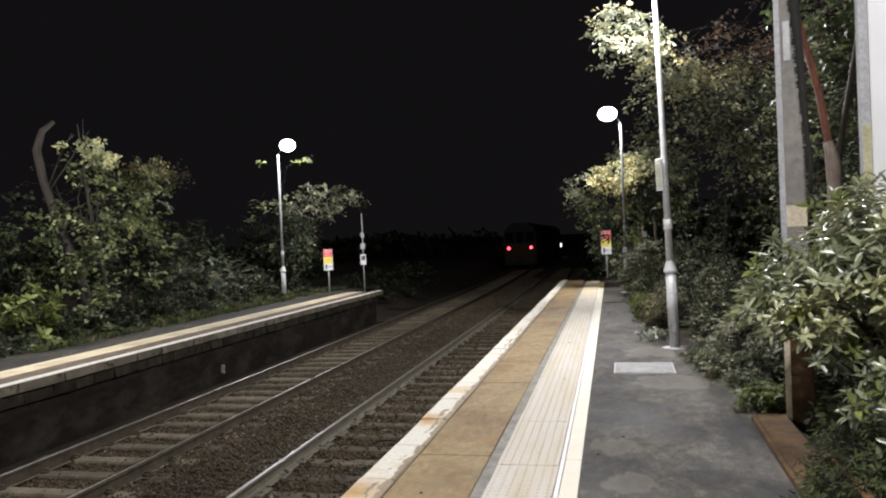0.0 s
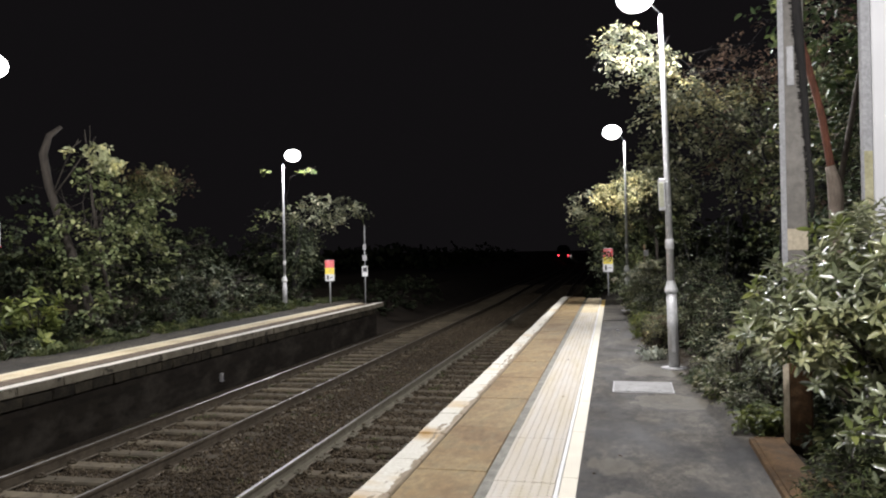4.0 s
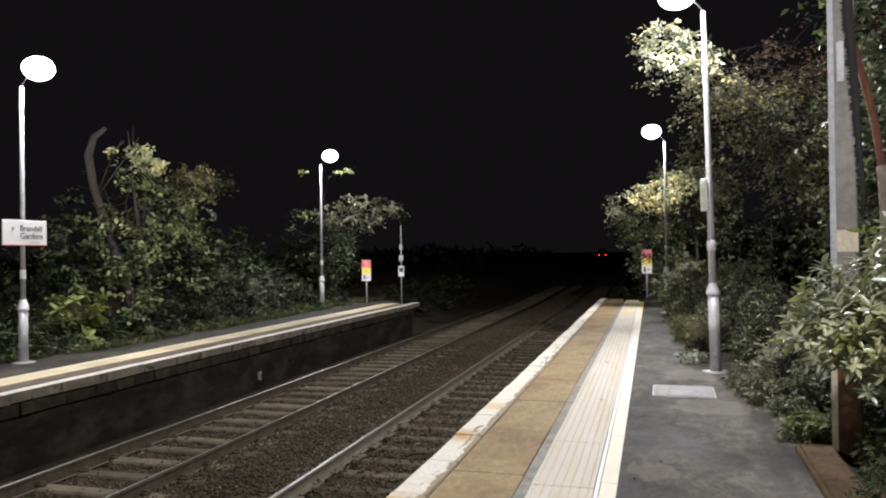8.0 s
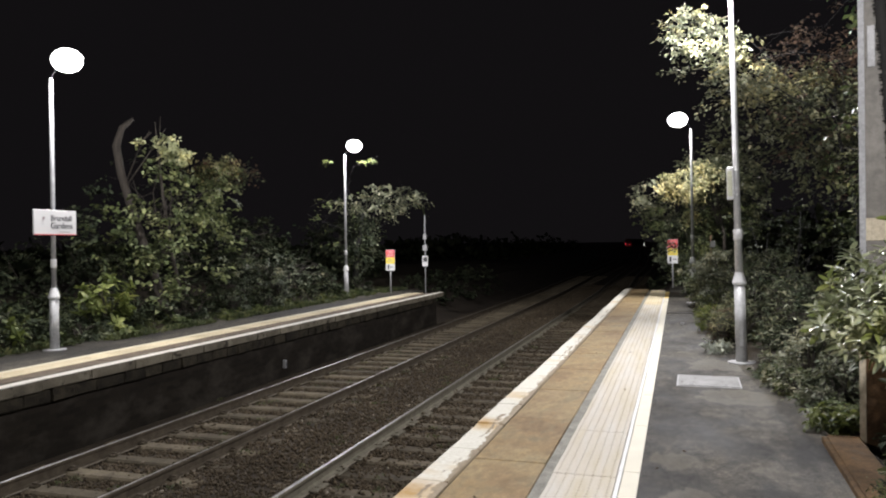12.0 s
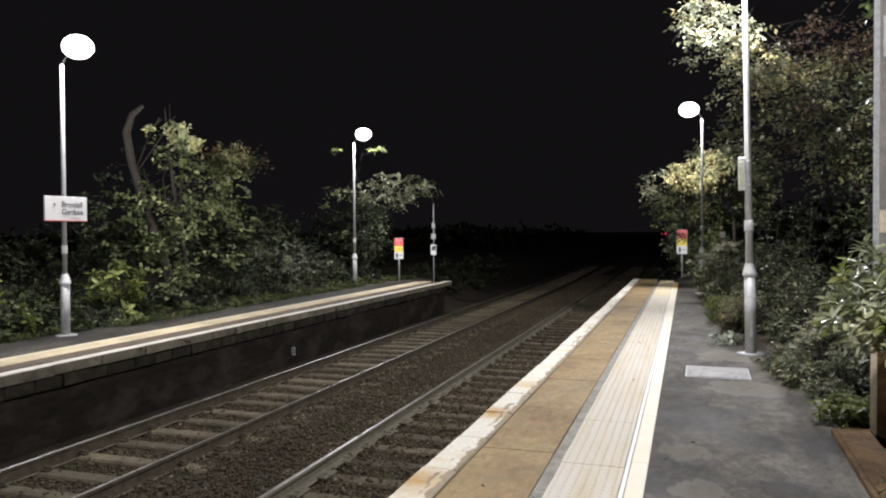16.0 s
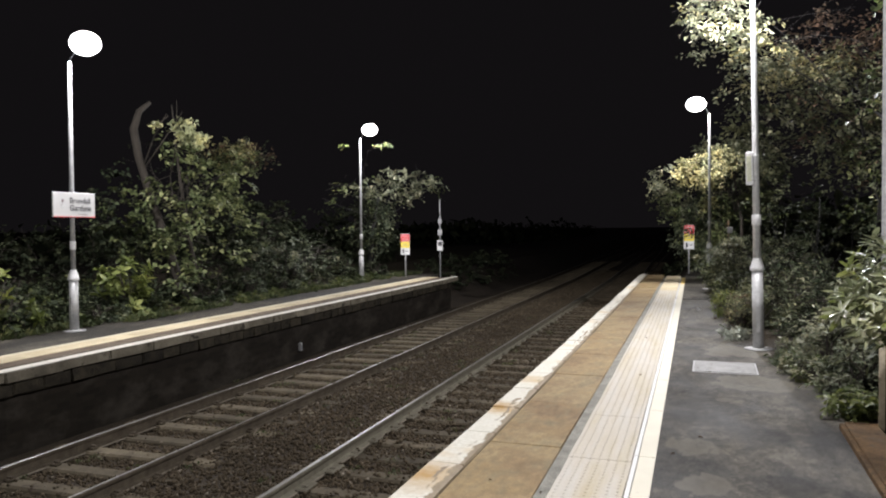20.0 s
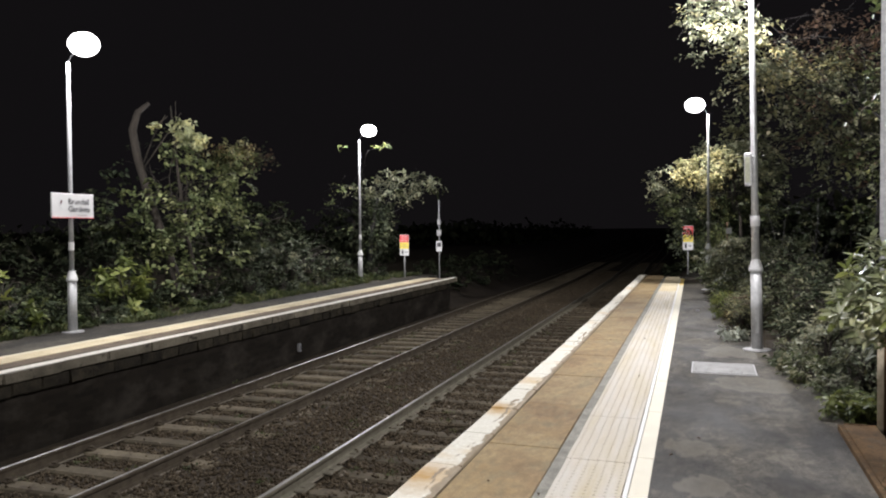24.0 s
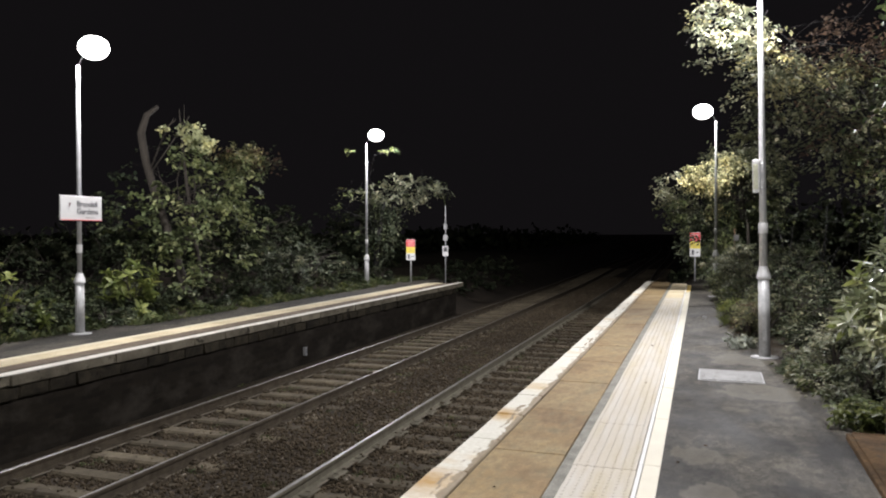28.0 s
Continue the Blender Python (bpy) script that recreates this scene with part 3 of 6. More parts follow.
def cluster_points(rng, blobs, count, shell=0.55, gap=0.42, gap_size=0.55):
    """Twig ends inside ellipsoids (x, y, z, rx, ry, rz), denser near the skin, with gaps."""
    vols = np.array([b[3] * b[4] * b[5] for b in blobs]) ** 0.75
    vols = vols / vols.sum()
    pts, outs = [], []
    for b, share in zip(blobs, vols):
        k = int(count * share) + 1
        d = unit(rng.normal(size=(k * 2, 3)))
        r = shell + (1.08 - shell) * rng.random(k * 2) ** 0.8
        p = np.array(b[:3]) + d * np.array(b[3:]) * r[:, None]
        keep = []
        for i in range(len(p)):
            s = noise.noise(Vector(p[i] / gap_size)) * 0.5 + 0.5
            s2 = noise.noise(Vector(p[i] / (gap_size * 0.35) + 7.3)) * 0.5 + 0.5
            if 0.65 * s + 0.35 * s2 > gap:
                keep.append(i)
            if len(keep) >= k:
                break
        pts.append(p[keep])
        outs.append(d[keep])
    return np.concatenate(pts), np.concatenate(outs)


def foliage(name, blobs, clusters, per, size, aspect, material, parent, seed, spread=0.12, up=0.8, droop=0.3, whorl=False, floor=0.0, clump=0.0, bark=None, **kw):
    rng = np.random.default_rng(seed)
    twigs = []
    if clump:
        # leafy sprays: flat twigs that run outwards and sag, with leaves ranked along both sides
        many = 12
        cc, oo = cluster_points(rng, blobs, max(3, clusters * per // many), **kw)
        k = len(cc)
        run = unit(0.7 * oo * np.array([1, 1, 0.5]) + 0.75 * rng.normal(size=oo.shape) * np.array([1, 1, 0.4]) + np.array([0, 0, 0.05]))
        reach = clump * (1.6 + 1.6 * rng.random((k, 1)))
        face = unit(rng.normal(size=(k, 3)) * 0.34 + np.array([0, 0, up + 0.25]) + 0.25 * oo)
        side = unit(np.cross(face, run))
        twig = np.stack([cc - run * reach * 0.5, cc, cc + run * reach * 0.5 - np.array([0, 0, 0.16]) * reach], 1)
        twigs.append(twig)
        u = np.tile(np.linspace(-0.5, 0.5, many), k)[:, None] + rng.normal(size=(k * many, 1)) * 0.03
        flank = np.tile(np.array([1.0, -1.0] * (many // 2)), k)[:, None]
        R, F, D, L = (np.repeat(v, many, 0) for v in (run, face, side, reach))
        n = k * many
        pos = np.repeat(cc, many, 0) + R * L * u + rng.normal(size=(n, 3)) * L * 0.07
        pos[:, 2] -= (0.16 * L * np.maximum(u, 0) * 2)[:, 0]
        way = R * 0.6 + D * flank * 0.8 + rng.normal(size=(n, 3)) * 0.32 - np.array([0, 0, droop * 0.7])
        upv = F + rng.normal(size=(n, 3)) * 0.26
        o = np.repeat(oo, many, 0)
    else:
        c, o = cluster_points(rng, blobs, clusters, **kw)
        c, o = np.repeat(c, per, 0), np.repeat(o, per, 0)
        n = len(c)
        j = rng.normal(size=(n, 3))
    if whorl:
        ang = np.tile(np.arange(per) * 2.399, n // per) + np.repeat(rng.random(n // per) * 6.28, per)
        axis = unit(np.repeat(unit(rng.normal(size=(n // per, 3)) * 0.45 + np.array([0, 0, 0.9])), per, 0) + 0.7 * o)
        u = unit(np.cross(axis, np.array([0.3, 0.9, 0.1])))
        w = np.cross(axis, u)
        lift = np.tile(np.linspace(-0.25, 0.75, per), n // per)[:, None]
        way = np.cos(ang)[:, None] * u + np.sin(ang)[:, None] * w + axis * lift
        pos = c + axis * (lift * 0.05)
        upv = axis + 0.15 * j
    elif not clump:
        pos = c + j * spread * np.array([1.25, 1.25, 0.6])
        way = 0.55 * o + rng.normal(size=(n, 3)) * 0.6 - np.array([0, 0, droop])
        upv = np.array([0, 0, up]) + rng.normal(size=(n, 3)) * 0.36 + 0.3 * o
    ln = size * (0.65 + 0.7 * rng.random(n))
    ok = pos[:, 2] > floor
    me = leaf_mesh(name, pos[ok], way[ok], upv[ok], ln[ok], (ln * aspect)[ok])
    if twigs and bark:
        tagged(link_mesh("twig", twig_mesh(twigs[0], 0.03 * size + 0.0015), bark, parent), kind="stuff")
    return link_mesh(name, me, material, parent)


def branches(base, blobs, count, r0, material, parent, seed):
    """Limbs from a stem's fork out into the crown, each with thin side twigs."""
    rng = np.random.default_rng(seed)
    base = Vector(base)
    for i in range(count):
        bm = bmesh.new()
        b = blobs[i % len(blobs)]
        d = Vector(unit(rng.normal(size=(1, 3)))[0])
        end = Vector(b[:3]) + Vector((d.x * b[3], d.y * b[4], abs(d.z) * b[5])) * 0.9
        pts, rad = [], []
        start = base + Vector((rng.uniform(-0.05, 0.05), rng.uniform(-0.05, 0.05), rng.uniform(-0.25, 0.5) * (Vector(blobs[0][:3]) - base).length * 0.6))
        reach = (end - start).length
        wob = Vector(rng.normal(size=3)) * 0.12 * reach
        for k in range(6):
            t = k / 5
            pts.append(start.lerp(end, t) + wob * math.sin(t * math.pi) + Vector((0, 0, 0.1 * reach * math.sin(t * math.pi))))
            rad.append(r0 * (1 - t) ** 0.9 * 0.75 + 0.004)
        add_tube(bm, pts, rad, 5)
        for s in range(4):
            k = 1 + s
            tip = pts[k] + Vector(rng.normal(size=3)) * 0.16 * reach
            add_tube(bm, [pts[k], pts[k].lerp(tip, 0.5) + Vector((0, 0, 0.03)), tip], [rad[k] * 0.6, rad[k] * 0.4, 0.003], 4)
        part("branch", bm, material, parent, smooth=True)


def rough_bar(a, b, half, top):
    """A low strip on the ground from a to b, with worn, uneven sides."""
    bm = bmesh.new()
    r = random.Random(6)
    n = 7
    low, high = [], []
    for k in range(n):
        x, y = a[0] + (b[0] - a[0]) * k / (n - 1), a[1] + (b[1] - a[1]) * k / (n - 1)
        for s in (-1, 1):
            y2 = y + s * half * r.uniform(0.7, 1.2)
            low.append(bm.verts.new((x, y2, -0.02)))
            high.append(bm.verts.new((x, y2 - s * half * 0.2, top * r.uniform(0.75, 1.1))))
    for k in range(n - 1):
        i = 2 * k
        bm.faces.new((high[i], high[i + 2], high[i + 3], high[i + 1]))
        bm.faces.new((low[i], low[i + 2], high[i + 2], high[i]))
        bm.faces.new((high[i + 1], high[i + 3], low[i + 3], low[i + 1]))
    for i in (0, 2 * n - 2):
        bm.faces.new((low[i], high[i], high[i + 1], low[i + 1]))
    bmesh.ops.recalc_face_normals(bm, faces=bm.faces)
    return bm


# ---- large structure ----
def bed_edge(y):
    """x at which the platform's asphalt meets the planted bed."""
    pts = ((-14, 3.4), (3, 3.15), (5.6, 3.06), (7.3, 3.11), (9.2, 2.87), (11.4, 2.62), (13.5, 2.36), (19, 2.1), (24, 2.05), (60, 2.2))
    for (a, xa), (b, xb) in zip(pts, pts[1:]):
        if y <= b:
            return xa + (xb - xa) * (y - a) / (b - a)
    return pts[-1][1]


def far_shift(y):
    """Sideways drift of the line, which bends gently past the station."""
    pts = ((40, 0), (60, -0.48), (84, -0.74), (107, -1.4), (129, -2.05), (178, -4.4), (225, -7.2), (262, -9.7), (300, -11.9), (330, -11.4), (350, -8.0), (420, 2.0), (700, 30.0))
    for (a, xa), (b, xb) in zip(pts, pts[1:]):
        if y <= b:
            return xa + (xb - xa) * max(y - a, 0) / (b - a)
    return 30.0


def sheet(name, xs, ys, zf, material, label, xf=None):
    bm = bmesh.new()
    rows = [[bm.verts.new((xf(x, y) if xf else x, y, zf(x, y))) for x in xs] for y in ys]
    for a, b in zip(rows, rows[1:]):
        for i in range(len(xs) - 1):
            bm.faces.new((a[i], a[i + 1], b[i + 1], b[i]))
    ob = part(name, bm, material, smooth=True)
    return tagged(ob, label, "ground", kind="structure")


def ground_z(x, y):
    prof = ((-4000, 0.3), (-9.5, -0.06), (-8.3, -0.08), (-7.2, -0.9), (-6.3, -1.2), (0.1, -1.2), (0.6, -0.9), (1.55, -0.07), (6, -0.06), (4000, 0.3))
    for (a, za), (b, zb) in zip(prof, prof[1:]):
        if x <= b:
            return za + (zb - za) * (x - a) / (b - a)
    return 0.3


sheet("ground", [-4000, -400, -60, -14, -9.5, -8.3, -7.2, -6.3, -5, -3, -1, 0.1, 0.6, 1.55, 4, 6, 14, 60, 400, 4000],
      [-4000, -400, -60, -14, 0, 15, 30, 45, 60, 90, 130, 180, 240, 320, 500, 4000], ground_z, M["earth"], "dark bare earth beside the railway")


def bumpy(x, y):
    return 0.05 * noise.noise(Vector((x * 1.3, y * 1.3, 0.4))) + 0.03 * noise.noise(Vector((x * 4, y * 4, 2.0)))


# planted bed beside the near platform, and the verge behind the far one
us = [i / 10 for i in range(11)]
sheet("planted_bed", us, [-14 + 0.5 * i for i in range(140)], lambda u, y: -0.03 + min(u * 40, 1) * 0.075 + 0.5 * u * u * 0.3 + bumpy(u * 5, y),
      M["soil"], "dark leaf-littered soil of a planted bed", lambda u, y: bed_edge(y) + 0.04 * noise.noise(Vector((0, y * 2.2, 5))) + u * 6)
sheet("verge", us, [-14 + 0.5 * i for i in range(140)], lambda u, y: -0.03 + min(u * 6, 1) * 0.05 + u * 0.5 + bumpy(u * 5, y),
      M["soil"], "soil verge behind the far platform", lambda u, y: -8.72 + 0.06 * noise.noise(Vector((3, y * 2.2, 5))) - u * 6)

tagged(part("platform_near", box((0.07, -14, -1.3), (6.0, 28.3, -0.04)), M["bed"]), "dark bedding of the near platform", "platform", kind="structure")
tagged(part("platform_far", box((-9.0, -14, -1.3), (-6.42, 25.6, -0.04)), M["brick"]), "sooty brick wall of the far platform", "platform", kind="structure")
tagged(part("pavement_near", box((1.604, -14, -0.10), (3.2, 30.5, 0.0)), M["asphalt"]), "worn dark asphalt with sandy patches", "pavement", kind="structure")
tagged(part("pavement_far", box((-8.98, -14, -0.10), (-7.45, 27.2, 0.0)), M["asphalt"]), "dark asphalt of the far platform", "pavement", kind="structure")
tagged(part("pavement_joint", box((1.61, 19.05, -0.01), (2.2, 19.13, 0.004)), M["bed"]), "dark joint across the asphalt", "joint", kind="structure")


# ---- track ----
def rail_profile():
    return [(-0.065, -0.159), (0.065, -0.159), (0.065, -0.148), (0.012, -0.128), (0.010, -0.045), (0.034, -0.034), (0.034, -0.004), (0.028, 0.0),
            (-0.028, 0.0), (-0.034, -0.004), (-0.034, -0.034), (-0.010, -0.045), (-0.012, -0.128), (-0.065, -0.148)]


RAIL_YS = [-14, 0, 20, 40, 60, 80, 90, 100, 115, 130, 150, 170, 200, 230, 260, 300, 350, 420, 500, 620]


def rail(x0, label, gauge, web):
    th = thing("rail", label, "rail", (0, 0, 0), kind="structure")
    prof = rail_profile()
    bm = bmesh.new()
    rows = [[bm.verts.new((x0 + far_shift(y) + px, y, -0.915 + pz)) for px, pz in prof] for y in RAIL_YS]
    n = len(prof)
    for a, b in zip(rows, rows[1:]):
        for i in range(n):
            bm.faces.new((a[i], b[i], b[(i + 1) % n], a[(i + 1) % n]))
    part("rail_web", bm, M[web], th)
    # the polished band runs over the crown and down the corner on the wheel flange's side
    crown = [(gauge * (-0.014 + 0.30 * math.sin(a)) , 0.003 - 0.30 * (1 - math.cos(a))) for a in (0.0, 0.05, 0.10)]
    cx, cz = crown[-1]
    turn = [0.10 + 0.11 * k for k in range(1, 9)]
    crown += [(cx + gauge * 0.022 * (math.sin(a) - math.sin(0.10)), cz - 0.022 * (math.cos(0.10) - math.cos(a))) for a in turn]
    bm = bmesh.new()
    rows = [[bm.verts.new((x0 + far_shift(y) + px, y, -0.914 + pz)) for px, pz in crown] for y in RAIL_YS]
    for a, b in zip(rows, rows[1:]):
        for i in range(len(crown) - 1):
            bm.faces.new((a[i], b[i], b[i + 1], a[i + 1]) if gauge < 0 else (a[i], a[i + 1], b[i + 1], b[i]))
    part("rail_head", bm, M["rail_top"], th, "polished steel running surface", True)
    part("rail_foot", box((x0 - 0.085, -14, -1.082), (x0 + 0.085, 90, -1.064), 0.003), M["foot"], th, "dusty brown rail foot")
    return th


TRACKS = ((-1.49, 0.24, "near"), (-4.82, 0.05, "far"))   # centre
for cx, ph, which in TRACKS:
    for s in (-1, 1):
        # the near rails get the paler steel with lamplight in its colour
        rail(cx + s * 0.7525, "rusty steel rail with a worn shiny head", -s, "rail_lamplit" if which == "near" else "rail")

bm = bmesh.new()
add_box(bm, (-1.25, -0.125, -0.2), (1.25, 0.125, 0.0), 0.025)
sleeper_mesh = bpy.data.meshes.new("sleeper")
bm.to_mesh(sleeper_mesh)
bm.free()
sleeper_mesh.materials.append(M["concrete"])
sleeper_dark = sleeper_mesh.copy()
sleeper_dark.materials[0] = M["concrete_dark"]
bm = bmesh.new()
add_box(bm, (-0.05, -0.05, 0), (0.05, 0.05, 0.035), 0.012)
add_box(bm, (-0.03, -0.02, 0.03), (0.05, 0.02, 0.06), 0.008)
clip_mesh = bpy.data.meshes.new("rail_clip")
bm.to_mesh(clip_mesh)
bm.free()
clip_mesh.materials.append(M["rail"])
bm = bmesh.new()
add_box(bm, (-0.075, -0.15, 0.0), (0.055, 0.15, 0.03), 0.012)
add_box(bm, (-0.05, -0.04, 0.025), (0.02, 0.04, 0.042), 0.008)
pad_mesh = bpy.data.meshes.new("rail_clip")
bm.to_mesh(pad_mesh)
bm.free()
pad_mesh.materials.append(M["rail_lamplit"])
rs = random.Random(4)
SLEEPER_GAP = 0.645
for cx, ph, which in TRACKS:
    for k in range(-20, 98):
        y = k * SLEEPER_GAP + ph
        s = new("sleeper", sleeper_mesh if which == "far" else sleeper_dark)
        s.matrix_basis = pose(cx + rs.uniform(-0.03, 0.03), y + rs.uniform(-0.02, 0.02), (-1.062 if which == "far" else -1.074) + rs.uniform(-0.012, 0.006), rs.uniform(-1, 1), 0, rs.uniform(-0.6, 0.6))
        tagged(s, "stained concrete sleeper bedded in brown ballast", "sleeper", "sleepers of the " + which + " track")
        if 1 < y < 32:
            for dx, flip in ((-0.86, 180), (-0.645, 0), (0.645, 180), (0.86, 0)):
                c = new("rail_clip", pad_mesh if which == "near" else clip_mesh)
                c.parent = s
                c.matrix_basis = pose(dx, 0, 0.0, 0, 0, flip)


def ballast():
    """Loose angular stones between and around the sleepers."""
    rng = np.random.default_rng(11)
    n = 128000
    y = 3.5 + 46 * rng.random(n) ** 1.6
    y[:14000] = -12 + 15.5 * rng.random(14000)
    x = -6.35 + 6.3 * rng.random(n)
    crib = np.zeros(n, bool)
    z = np.full(n, -1.085)
    for cx, ph, _ in TRACKS:
        near = np.abs(x - cx) < 0.84
        z = np.where((np.abs(x - cx) >= 0.84) & (np.abs(x - cx) < 1.35), -1.066, z)
        f = ((y - ph) / SLEEPER_GAP) % 1.0
        on = near & ((f < 0.22) | (f > 0.78))
        crib |= on & (rng.random(n) > (0.04 if cx < -3 else 0.30))
        z = np.where(near, np.where(x > -3.2, -1.092, -1.108), z)
        z = np.where(on, -1.065, z)
    mid = np.abs(x + 3.17) < 0.42
    z = np.where(mid, -1.06, z)
    keep = ~crib & (x > -5.72)
    x, y, z = x[keep], y[keep], z[keep]
    n = len(x)
    size = 0.009 + 0.012 * rng.random(n) ** 1.6
    cube = np.array([(-1, -1, -1), (1, -1, -1), (1, 1, -1), (-1, 1, -1), (-0.8, -0.8, 0.8), (0.8, -0.8, 0.8), (0.8, 0.8, 0.8), (-0.8, 0.8, 0.8)], float)
    v = cube[None] * (0.65 + 0.6 * rng.random((n, 8, 1))) * (0.7 + 0.5 * rng.random((n, 1, 3)))
    a = rng.random((n, 3)) * 6.28
    ca, sa = np.cos(a), np.sin(a)
    for i, j, k in ((0, 1, 0), (1, 2, 1), (0, 2, 2)):
        vi, vj = v[:, :, i].copy(), v[:, :, j].copy()
        v[:, :, i] = ca[:, k:k + 1] * vi - sa[:, k:k + 1] * vj
        v[:, :, j] = sa[:, k:k + 1] * vi + ca[:, k:k + 1] * vj
    v = v * size[:, None, None] + np.stack([x, y, z + rng.normal(size=n) * 0.012], 1)[:, None, :]
    q = (np.arange(n) * 8)[:, None, None] + np.array([(0, 3, 2, 1), (4, 5, 6, 7), (0, 1, 5, 4), (1, 2, 6, 5), (2, 3, 7, 6), (3, 0, 4, 7)])[None]
    me = quick_mesh("ballast", v.reshape(-1, 3), q.reshape(-1, 4))
    return tagged(link_mesh("ballast", me, M["stones"]), "brown dirty ballast stones round the tracks", "ballast", kind="stuff")


ballast()
bed = sheet("ballast_bed", [-6.4, -6.0, -5.0, -4.05, -3.9, -3.1, -2.4, -2.2, -1.5, -0.4, 0.1], [-14, 0, 10, 20, 40, 60, 90], lambda x, y: -1.125 + (0.045 if -4.0 < x < -2.3 else 0),
            M["packed"], "packed dirty ballast under the tracks")


# ---- things: lamp posts ----
def lamp_post(at, top, arm, collar, sign_band, tall_box, lean, label, lower="galv", upper="galv_upper", pale="galv_light", band="white", stout=1.0):
    th = thing("lamp_post", label, "lamp post", at, 0, "platform lamp posts")
    th.matrix_basis = pose(*at, 0, lean, 0)
    part("base_plate", lathe([(0.19, 0.0), (0.19, 0.016), (0.12, 0.024), (0.09, 0.03)], 24), M["cover"], th, "pale round steel base plate", True)
    part("lower_column", lathe([(0.077, 0.02), (0.074, collar - 0.05)], 24), M[lower], th, "", True)
    part("collar", lathe([(0.075, collar - 0.066), (0.094, collar - 0.062), (0.096, collar - 0.03), (0.054, collar + 0.112), (0.04, collar + 0.118)], 24), M[pale], th, "tapered collar")
    part("upper_column", lathe([(0.043 * stout, collar + 0.03), (0.038 * (1 + (stout - 1) * 0.5), collar + 1.6), (0.033, top - 0.045), (0.02, top - 0.03)], 20), M[upper], th, "slim upper column", True)
    part("band", lathe([(0.046 * stout, sign_band - 0.075), (0.049 * stout, sign_band - 0.07), (0.049 * stout, sign_band + 0.07), (0.046 * stout, sign_band + 0.075)], 20), M[band], th, "number band", True)
    part("column_door", box((-0.026, -0.080, 0.25), (0.026, -0.068, 0.62), 0.004), M[lower], th)
    if tall_box:
        z0, z1 = tall_box
        b = part("cabinet", box((-0.128, -0.05, z0), (-0.036, 0.05, z1), 0.008), M["galv_light"], th, "slim pale metal box on the column")
        part("cabinet_face", box((-0.125, -0.056, z0 + 0.05), (-0.06, -0.05, z1 - 0.06), 0.002), M["box_face"], b)
        for zz in (z0 + 0.06, z1 - 0.06):
            part("strap", lathe([(0.046, zz - 0.012), (0.051, zz - 0.01), (0.051, zz + 0.01), (0.046, zz + 0.012)], 16), M["galv"], th, "", True)
    # dark spigot that carries the lantern's inner end
    part("spigot", tube([(0, 0, top - 0.06), (arm * 0.02, 0, top), (arm * 0.09, 0, top + 0.09), (arm * 0.17, 0, top + 0.14)], [0.018, 0.012, 0.010, 0.010], 8), M["soot"], th, "dark lantern spigot", True)
    # lantern: shallow hood over a clear bowl
    hood = bmesh.new()
    bmesh.ops.create_uvsphere(hood, u_segments=20, v_segments=10, radius=1)
    for v in list(hood.verts):
        if v.co.z < -0.01:
            hood.verts.remove(v)
    bmesh.ops.transform(hood, matrix=Matrix.Translation((arm * 0.36, 0, top + 0.417)) @ Matrix.Diagonal((0.13, 0.11, 0.044, 1)), verts=hood.verts)
    lan = part("hood", hood, M["grey"], th, "grey lantern hood", True)
    bowl = bmesh.new()
    bmesh.ops.create_uvsphere(bowl, u_segments=40, v_segments=20, radius=1)
    bmesh.ops.transform(bowl, matrix=Matrix.Translation((arm * 0.36, 0, top + 0.25)) @ Matrix.Diagonal((0.272, 0.242, 0.208, 1)), verts=bowl.verts)
    part("bowl", bowl, M["lamp_glow"], lan, "glowing white lamp bowl", True)
    return th


lamp_post((-8.52, 10.52, 0), 4.78, 1, 0.97, 1.52, None, 0.2, "tall galvanised lamp post carrying the station name sign")
lamp_post((-8.83, 23.2, 0), 4.86, 1, 0.97, 1.52, None, 0, "tall galvanised lamp post on the far platform, lit")
lamp_post((-8.3, -2.1, 0), 4.8, 1, 0.97, 1.52, None, 0, "tall galvanised lamp post on the far platform, lit")
lamp_post((2.75, 11.61, 0), 5.28, -1, 1.19, 1.84, (2.34, 2.81), -1.0, "tall galvanised lamp post with a metal box, beside shrubs", "galv", "galv_bright", stout=1.28)
lamp_post((2.29, 22.4, 0), 4.95, -1, 1.19, 1.84, None, 0, "tall dull grey lamp post among shrubs, lit", *["post_dull"] * 4)
lamp_post((3.05, 0.9, 0), 5.28, -1, 1.19, 1.84, None, 0, "tall galvanised lamp post beside the planted bed")


# ---- signs ----
def lettering(text, size, at, material, parent, label):
    cu = bpy.data.curves.new("lettering", "FONT")
    cu.body, cu.size, cu.extrude, cu.offset = text, size, 0.0015, size * 0.012
    tmp = bpy.data.objects.new("lettering_source", cu)
    scene.collection.objects.link(tmp)
    dg = bpy.context.evaluated_depsgraph_get()
    me = bpy.data.meshes.new_from_object(tmp.evaluated_get(dg))
    bpy.data.objects.remove(tmp)
    me.materials.clear()
    ob = link_mesh("lettering", me, material, parent, label)
    ob.matrix_basis = pose(*at, 90, 0, 0)
    return ob


sign = thing("station_sign", "white station name sign with grey lettering and red lower edge", "sign", (-8.43, 10.485, 2.014), 90)
part("panel", box((-0.465, -0.015, 0.0), (0.465, 0.015, 0.432), 0.006), M["white"], sign)
part("lower_edge", box((-0.465, -0.019, 0.0), (0.465, -0.0152, 0.013)), M["red"], sign, "thin red lower edge")
lettering("Brundall", 0.142, (-0.115, -0.017, 0.245), M["black"], sign, "dark grey lettering")
lettering("Gardens", 0.142, (-0.115, -0.017, 0.115), M["black"], sign, "dark grey lettering")
